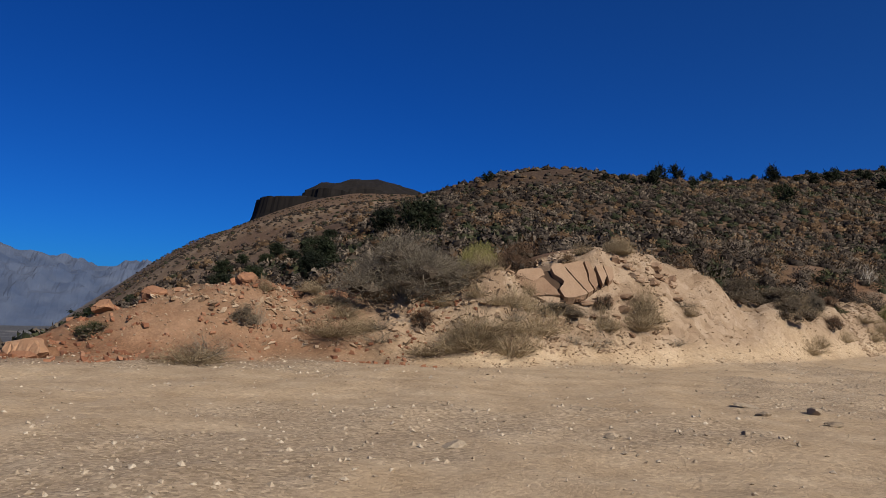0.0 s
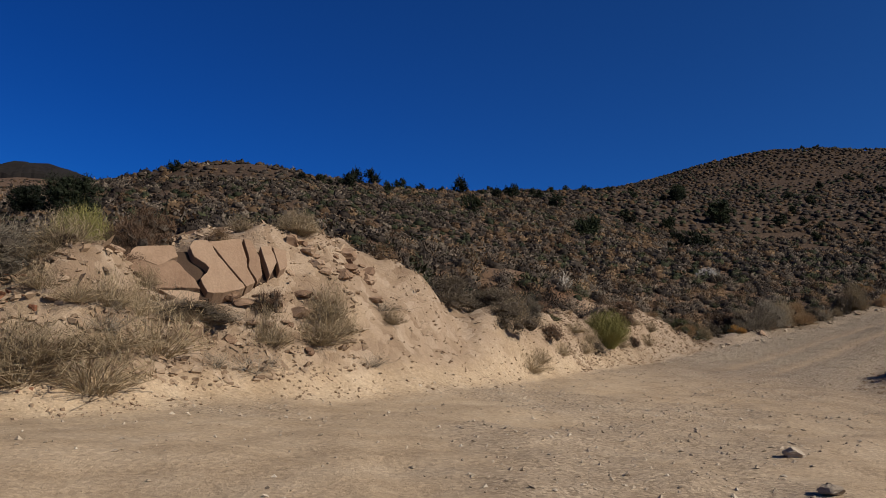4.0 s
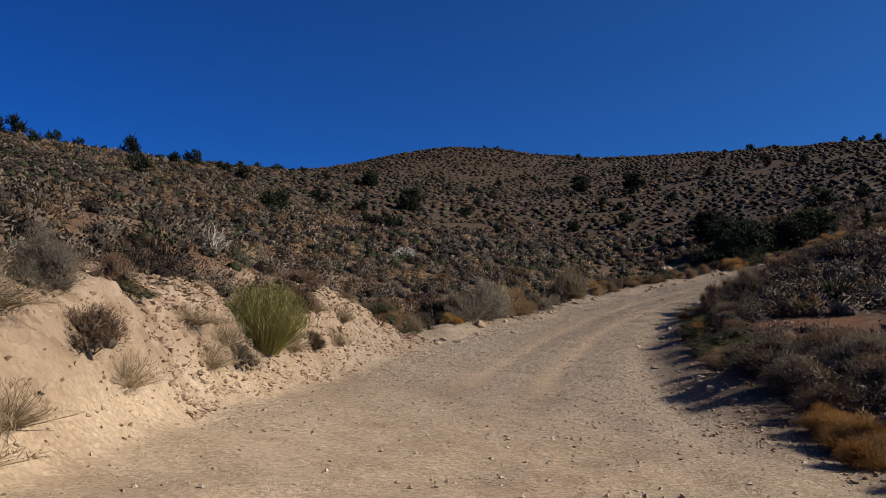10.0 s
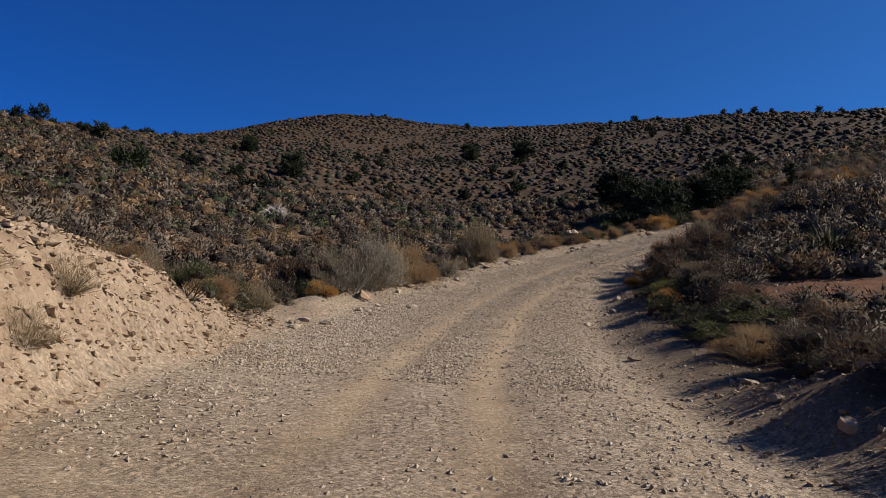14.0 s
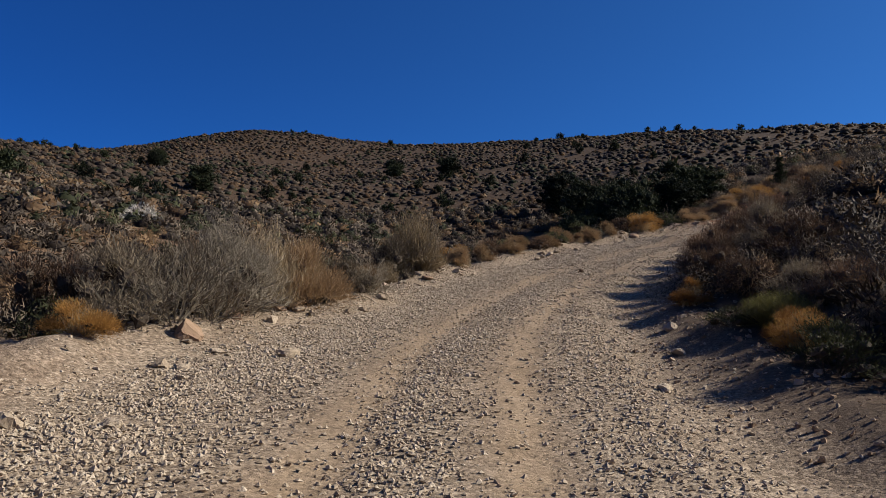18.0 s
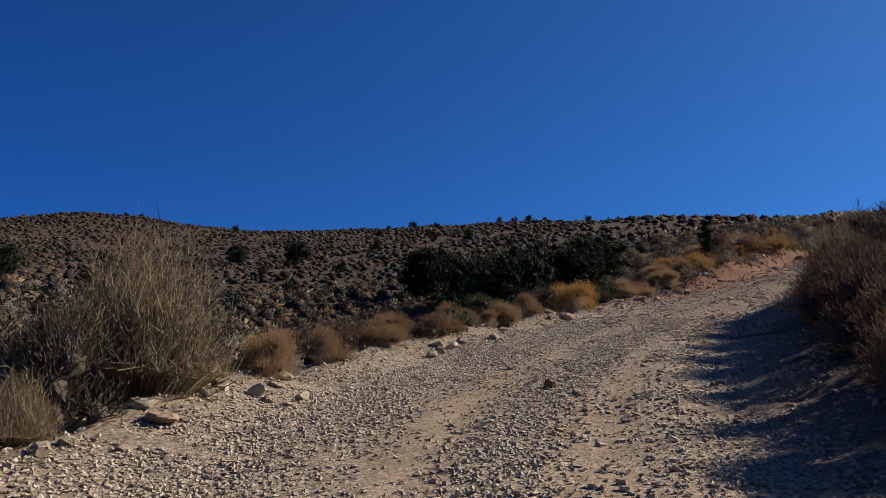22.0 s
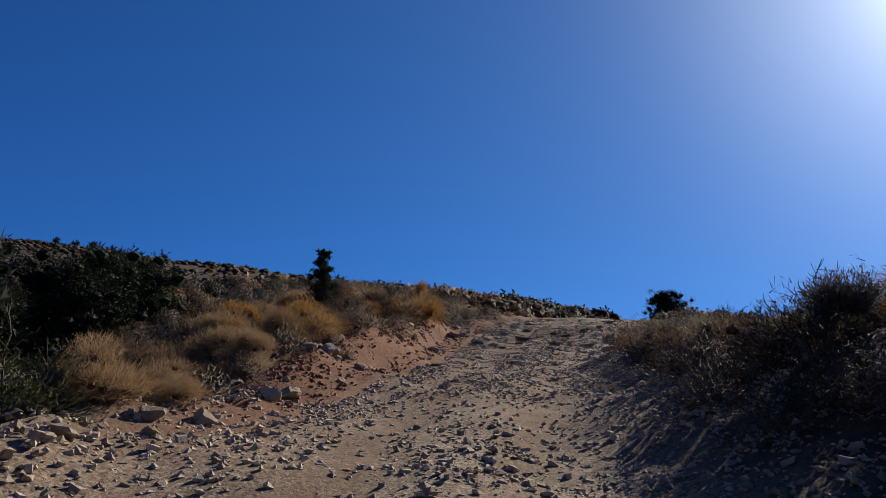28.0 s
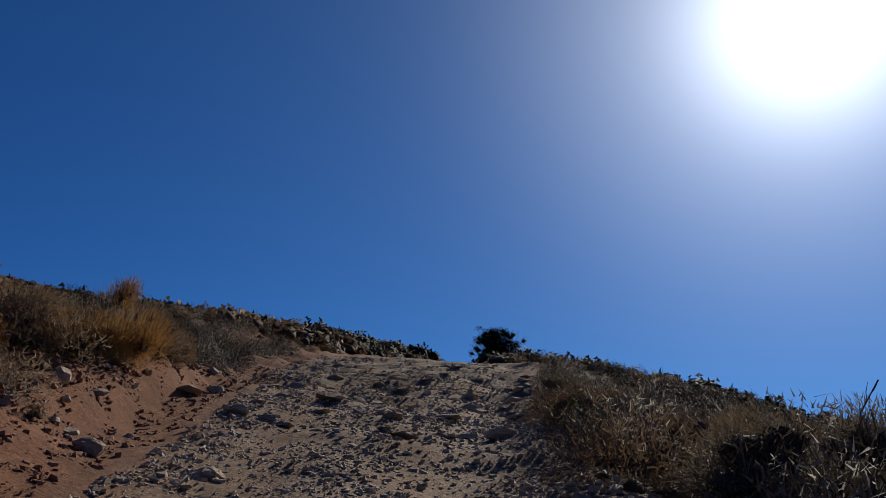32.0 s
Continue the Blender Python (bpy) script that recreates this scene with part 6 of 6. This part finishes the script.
    strew("bank_stones", mids, x[k], y[k], 0.015 + 0.06 * r.random(k.sum()) ** 3, r, ROCK_BANK, "angular rubble on the face of the cut bank", "stones")
    x, y = r.uniform(-8, 20, 62000), r.uniform(17, 36, 62000)
    g = land(x, y)[8]
    k = (g > 0.1) & (g < 4.2) & (edge_gap(x, y, LEFT) > 0) & (r.random(len(x)) < 0.45 + 0.55 * speckle(x, y, 1.2, 93))
    strew("bank_clods", smalls, x[k], y[k], 0.014 + 0.045 * r.random(k.sum()) ** 2.5, r, ROCK_BANK, "crumbled clods of tan earth on the cut bank", "stones", 0.1, 0.4)
    # fractured blocks in the upper bank, and heaps of broken slabs farther along
    x, y = r.uniform(-9, 8.0, 24000), r.uniform(18, 28, 24000)
    g = land(x, y)[8]
    k = (g > 0.8) & (g < 5.0) & (speckle(x, y, 2.4, 95) > -0.25) & ~((x > 2.2) & (x < 5.7) & (y > 21.2) & (y < 23.2))
    strew("bank_blocks", flats, x[k], y[k], 0.03 + 0.15 * r.random(k.sum()) ** 3, r, ROCK_BANK, "fractured sandstone blocks in the upper bank", "stones", -0.1, 0.5)
    x, y = r.uniform(15, 31, 34000), r.uniform(28, 43, 34000)
    g = land(x, y)[8]
    k = (g > 0.1) & (g < 3.4) & (edge_gap(x, y, LEFT) > 0) & (speckle(x, y, 1.4, 97) > -0.75)
    strew("slab_rubble", flats, x[k], y[k], 0.022 + 0.12 * r.random(k.sum()) ** 3, r, ROCK_BANK, "heap of broken tan slabs at the track edge", "stones", 0.05, 0.35)
    x, y = r.uniform(72, 93, 42000), r.uniform(36, 47, 42000)
    g = edge_gap(x, y, LEFT)
    k = (g > -0.5) & (g < 2.2)
    strew("red_rubble", mids, x[k], y[k], 0.012 + 0.075 * r.random(k.sum()) ** 4, r, ROCK_REDS, "red-brown rubble on the cut bank", "stones", 0.1, 0.4)
    x, y = r.uniform(-12, 1, 9000), r.uniform(14, 26, 9000)
    g = land(x, y)[8]
    k = (g > -0.3) & (g < 6) & (speckle(x, y, 1.5, 99) > -0.3)
    strew("mound_rubble", mids, x[k], y[k], 0.02 + 0.13 * r.random(k.sum()) ** 4, r, ROCK_REDS, "red-brown rubble on the earth mound", "stones", 0.1, 0.4)
    x, y = r.uniform(22, 56, 30000), r.uniform(21, 42, 30000)
    g = edge_gap(x, y, RIGHT)
    k = (g < 1.1) & (g > -0.9) & (speckle(x, y, 1.3, 107) > -0.35)
    strew("ditch_stones", mids, x[k], y[k], 0.016 + 0.07 * r.random(k.sum()) ** 3, r, ROCK_BANK, "loose stones in the ditch beside the track", "stones", 0.1, 0.4)
    x, y = r.uniform(20, 100, 7000), r.uniform(18, 60, 7000)
    g = land(x, y)[8]
    k = (g > 0.2) & (g < 8)
    strew("slope_stones", mids, x[k], y[k], 0.03 + 0.12 * r.random(k.sum()) ** 3, r, ROCK_GRAVEL, "tan stones lying among the scrub", "stones")


stones()


def boulder_mesh(seed, flat=0.6):
    """A broken block: a lump split along a few planes, with chipped edges and rough faces."""
    r = np.random.default_rng(seed)
    bm = bmesh.new()
    bmesh.ops.create_icosphere(bm, subdivisions=2, radius=1.0)
    for v in bm.verts:
        v.co = Vector((v.co.x, v.co.y * 0.85, v.co.z * flat * 1.2)) * (1 + 0.1 * r.normal())
    for _ in range(7):
        n = Vector(r.normal(size=3))
        n.z *= 1.3
        n.normalize()
        reach = max(v.co.dot(n) for v in bm.verts)
        cut = bmesh.ops.bisect_plane(bm, geom=bm.verts[:] + bm.edges[:] + bm.faces[:], plane_co=n * reach * r.uniform(0.5, 0.75), plane_no=n, clear_outer=True)
        bmesh.ops.holes_fill(bm, edges=[e for e in bm.edges if e.is_boundary])
    bmesh.ops.triangulate(bm, faces=bm.faces[:])
    bmesh.ops.subdivide_edges(bm, edges=[e for e in bm.edges if e.calc_length() > 0.4], cuts=1)
    bmesh.ops.triangulate(bm, faces=bm.faces[:])
    for v in bm.verts:
        v.co += Vector(r.normal(0, 0.025, 3))
    me = bpy.data.meshes.new("rock")
    bm.to_mesh(me)
    bm.free()
    return me


BLOCKS = [boulder_mesh(900 + i, f) for i, f in enumerate((0.55, 0.7, 0.85, 0.4, 0.3, 0.65))]


def rock(i, x, y, wide, tall, material, label, group="", turn=0.0, sink=0.3, tilt=0.0):
    me = BLOCKS[i % len(BLOCKS)]
    key = (me.name, material.name)
    if key not in ROCK_MESHES:
        own = me.copy()
        own.materials.clear()
        own.materials.append(material)
        ROCK_MESHES[key] = own
    ob = new("rock", ROCK_MESHES[key])
    ob.matrix_basis = Matrix.Translation((x, y, ground_z(x, y) + tall * (0.5 - sink))) @ Euler((tilt, tilt * 0.6, turn)).to_matrix().to_4x4() @ Matrix.Diagonal((wide / 1.6, wide / 1.6, tall / 1.1, 1))
    return tagged(ob, label, "rock", group)


ROCK_MESHES = {}
ROCK_BROWN = rock_material("crack_shade_backing", [(0.2, (0.033, 0.0198, 0.0132)), (0.8, (0.086, 0.053, 0.033))], 2.0)
ROCK_RED = rock_material("red_sandstone", [(0.2, (0.185, 0.086, 0.05)), (0.5, (0.29, 0.152, 0.086)), (0.85, (0.37, 0.238, 0.145))], 2.0)
R_EDGE = "broken tan rock at the stony edge of the track"
for i, (x, y, w, h) in enumerate((
        (36.6, 43.5, 0.5, 0.35), (43.5, 37.9, 0.42, 0.28), (51.5, 42.8, 0.22, 0.18), (49.3, 46.2, 0.28, 0.2), (68.0, 44.9, 0.34, 0.22),
        (71.1, 37.9, 0.35, 0.4), (77.7, 43.0, 0.5, 0.35), (74.5, 42.4, 0.3, 0.2), (74.7, 40.6, 0.32, 0.2), (76.7, 41.8, 0.28, 0.26),
        (31.2, 40.4, 0.6, 0.35), (31.7, 40.7, 0.5, 0.22), (30.7, 39.9, 0.4, 0.25), (76.4, 42.6, 0.5, 0.35), (73.0, 43.2, 0.6, 0.3),
        (80.2, 38.0, 0.5, 0.2), (78.8, 40.2, 0.4, 0.2), (39.0, 44.0, 0.4, 0.25), (72.2, 43.4, 0.4, 0.35), (70.6, 44.0, 0.45, 0.3))):
    k = 0.62 if x > 20 else 1.0
    rock(i, x, y, w * k, h * k, ROCK_TAN, R_EDGE, turn=i * 1.3, tilt=0.2 * math.sin(i * 2.1))
for i, (x, y, w, h) in enumerate((
        (69.3, 44.3, 0.35, 0.25), (82.0, 38.6, 0.5, 0.18), (27.6, 27.5, 0.4, 0.25), (29.2, 28.7, 0.35, 0.22), (31.0, 29.6, 0.45, 0.25),
        (26.2, 26.3, 0.35, 0.2), (8.0, 12.6, 0.2, 0.12), (6.2, 10.6, 0.22, 0.1), (9.5, 14.5, 0.25, 0.14), (2.0, 9.1, 0.14, 0.12),
        (4.8, 12.4, 0.42, 0.07), (5.5, 11.7, 0.22, 0.12), (5.3, 10.7, 0.2, 0.08), (0.2, 8.3, 0.26, 0.06), (4.6, 11.3, 0.2, 0.08),
        (3.7, 9.6, 0.12, 0.08))):
    k = 0.62 if x > 20 else 1.0
    rock(i, x, y, w * k, h * k, ROCK_TAN, R_EDGE, turn=i * 1.3, tilt=0.2 * math.sin(i * 2.1))
rr = np.random.default_rng(44)
ex, ey = along(rr, 120, 108, 172, lambda s: np.where(rr.random(len(s)) < 0.7, rr.normal(3.7, 0.35, len(s)), rr.normal(-3.0, 0.5, len(s))))
for i in range(120):
    s = 0.10 + 0.22 * rr.random() ** 2
    rock(i, ex[i], ey[i], s, s * 0.6, ROCK_TAN, R_EDGE, "stones lining the track", rr.uniform(0, 6.28), 0.3, rr.normal(0, 0.3))
for i, (x, y, w, h) in enumerate(((36.5, 43.3, 0.42, 0.36), (38.2, 44.2, 0.3, 0.24), (40.1, 44.9, 0.34, 0.2), (47.4, 46.2, 0.36, 0.22), (51.9, 43.3, 0.2, 0.16), (64.6, 46.0, 0.4, 0.26))):
    rock(i + 1, x, y, w, h, ROCK_SLAB, "pinkish broken rock at the stony edge of the track", turn=i * 1.7, tilt=0.2 * math.cos(i * 1.9))
# broken ledges where the track tops the rise
ex, ey = along(rr, 90, 164, 184, lambda s: rr.uniform(-4.5, 3.5, len(s)))
for i in range(90):
    s = 0.18 + 0.45 * rr.random()
    rock(i + 3, ex[i], ey[i], s, s * 0.3, ROCK_TAN, "flat pale ledge stone at the crest of the track", "ledge stones", rr.uniform(-0.4, 0.4), 0.35, rr.normal(0, 0.08))
# red blocks on the mound by the turn-out
for i, (x, y, w, h) in enumerate(((-8.2, 15.8, 0.45, 0.25), (-6.0, 20.6, 0.35, 0.2), (-4.9, 20.3, 0.4, 0.22), (-7.5, 19.2, 0.4, 0.25), (-3.4, 21.6, 0.4, 0.25), (-8.6, 18.2, 0.4, 0.25),
                                  (-4.4, 19.6, 0.55, 0.35), (-6.6, 18.4, 0.5, 0.3), (-2.6, 20.2, 0.5, 0.3), (-8.3, 16.3, 1.0, 0.6), (-6.1, 18.9, 0.5, 0.3), (-3.5, 20.0, 0.5, 0.3), (-4.9, 19.9, 0.55, 0.35), (-7.4, 17.6, 0.5, 0.3))):
    rock(i, x, y, w, h, ROCK_RED, "reddish weathered rock on the earth mound", turn=i * 0.9, sink=0.35)
# ledges in the gully and at the crest of the climb
for i in range(34):
    a, d = rr.uniform(0, 6.28), rr.random() ** 0.5
    x, y = 86.0 + 4.2 * d * math.cos(a), 62.5 + 2.4 * d * math.sin(a)
    s = 0.5 + 0.9 * rr.random()
    rock(i, x, y, s, s * 0.65, ROCK_TAN, "grey-tan boulder on the gully side", "boulders in the gully", rr.uniform(0, 6.28), 0.3, rr.normal(0, 0.2))


def ragged(r, pts):
    """The outline of a slab with its sides broken unevenly."""
    out = []
    for (a, b), (c, d) in zip(pts, pts[1:] + pts[:1]):
        out.append((a, b))
        for k in (0.3, 0.65):
            out.append((a + (c - a) * k + r.normal(0, 0.012), b + (d - b) * k + r.normal(0, 0.012)))
    return out


def outcrop():
    """The jointed sandstone face on top of the cut bank: separate slabs with cracks between."""
    top = tagged(new("rock_outcrop"), "jointed orange sandstone outcrop in the cut bank", "rock outcrop")
    top.matrix_basis = Matrix.Translation((2.05, 21.3, 1.76)) @ Euler((radians(-40), 0, radians(11))).to_matrix().to_4x4() @ Matrix.Diagonal((0.76, 1.0, 0.95, 1))
    r = np.random.default_rng(55)
    shapes = (
        ((0.0, 0.52), (0.24, 0.72), (0.99, 0.78), (1.07, 0.52), (0.63, 0.30)), ((-0.02, 0.44), (0.60, 0.26), (0.97, 0.40), (1.28, 0.07), (1.45, -0.22), (0.97, -0.18), (0.53, -0.25), (0.0, 0.19)),
        ((1.43, 0.80), (1.57, 0.97), (1.86, 0.98), (2.03, 0.65), (2.37, 0.15), (2.52, -0.08), (2.03, -0.22), (1.67, -0.22), (1.57, 0.07), (1.79, 0.33), (1.50, 0.57)),
        ((1.92, 0.97), (2.69, 1.12), (2.73, 0.61), (2.69, 0.40), (2.81, 0.07), (2.59, -0.06), (2.08, 0.73)), ((2.77, 1.12), (2.95, 1.07), (3.07, 0.69), (3.05, 0.27), (2.89, 0.08), (2.77, 0.40), (2.81, 0.61)),
        ((3.18, 0.98), (3.44, 1.07), (3.49, 0.61), (3.24, 0.27)), ((3.51, 1.02), (3.83, 0.94), (3.76, 0.57), (3.53, 0.40)), ((0.10, 0.11), (0.48, -0.27), (0.19, -0.35), (-0.02, -0.06)),
        ((0.63, -0.27), (1.06, -0.27), (1.45, -0.31), (1.40, -0.56), (0.97, -0.48)))
    # added dark backing: its colour gives the gaps between slabs their shade
    core = bmesh.new()
    hull = [core.verts.new((u, 0.16, w)) for u, w in ((-0.05, 0.3), (0.1, -0.2), (0.9, -0.4), (2.4, -0.2), (3.5, 0.4), (3.7, 0.9), (2.8, 1.05), (1.5, 0.85), (0.2, 0.66))]
    face = core.faces.new(hull)
    ext = bmesh.ops.extrude_face_region(core, geom=[face])
    bmesh.ops.translate(core, verts=[g for g in ext["geom"] if isinstance(g, bmesh.types.BMVert)], vec=(0, 0.6, -0.1))
    bmesh.ops.recalc_face_normals(core, faces=core.faces)
    me = bpy.data.meshes.new("core")
    core.to_mesh(me)
    core.free()
    me.materials.append(ROCK_BROWN)
    new("core", me).parent = top
    for pts in shapes:
        cu, cw = sum(p[0] for p in pts) / len(pts), sum(p[1] for p in pts) / len(pts)
        push, lean_u, lean_w = r.uniform(-0.014, 0.014), r.normal(0, 0.02), r.normal(0, 0.02)
        bm = bmesh.new()
        face = bm.faces.new([bm.verts.new((u, push + lean_u * (u - cu) + lean_w * (w - cw), w)) for u, w in ragged(r, [(cu + (a - cu) * 1.06, cw + (b - cw) * 1.06) for a, b in pts])])
        ext = bmesh.ops.extrude_face_region(bm, geom=[face])
        bmesh.ops.translate(bm, verts=[g for g in ext["geom"] if isinstance(g, bmesh.types.BMVert)], vec=(0, 0.75, -0.1))
        bmesh.ops.recalc_face_normals(bm, faces=bm.faces)
        bmesh.ops.bevel(bm, geom=bm.edges[:], offset=0.008, segments=1, affect="EDGES")
        me = bpy.data.meshes.new("slab")
        bm.to_mesh(me)
        bm.free()
        me.materials.append(ROCK_SLAB)
        ob = new("slab", me)
        ob.parent = top


outcrop()
# broken pieces fallen from the outcrop
for i in range(26):
    x, s = rr.uniform(2.3, 6.0), 0.14 + 0.26 * rr.random() ** 2
    y = 21.3 + 0.2 * (x - 2.6) + rr.uniform(-0.7, 0.35)
    rock(i, x, y, s, s * 0.55, ROCK_SLAB, "broken piece of orange sandstone below the outcrop", "pieces fallen from the outcrop", rr.uniform(0, 6.28), 0.3, rr.normal(0, 0.3))
# broken ledge rock in the bank on both sides of the outcrop
for i in range(70):
    x = rr.uniform(-0.6, 2.3) if i < 44 else rr.uniform(4.9, 7.0)
    y = (20.2 + 0.55 * max(0.0, x) + rr.uniform(-0.2, 1.2)) if i < 44 else (22.6 + 0.5 * (x - 4.9) + rr.uniform(-0.4, 0.6))
    s = 0.14 + 0.3 * rr.random() ** 1.6
    rock(i, x, y, s, s * 0.6, ROCK_SLAB, "broken block of orange sandstone in the bank", "blocks in the bank", rr.uniform(0, 6.28), 0.4, rr.normal(0, 0.25))
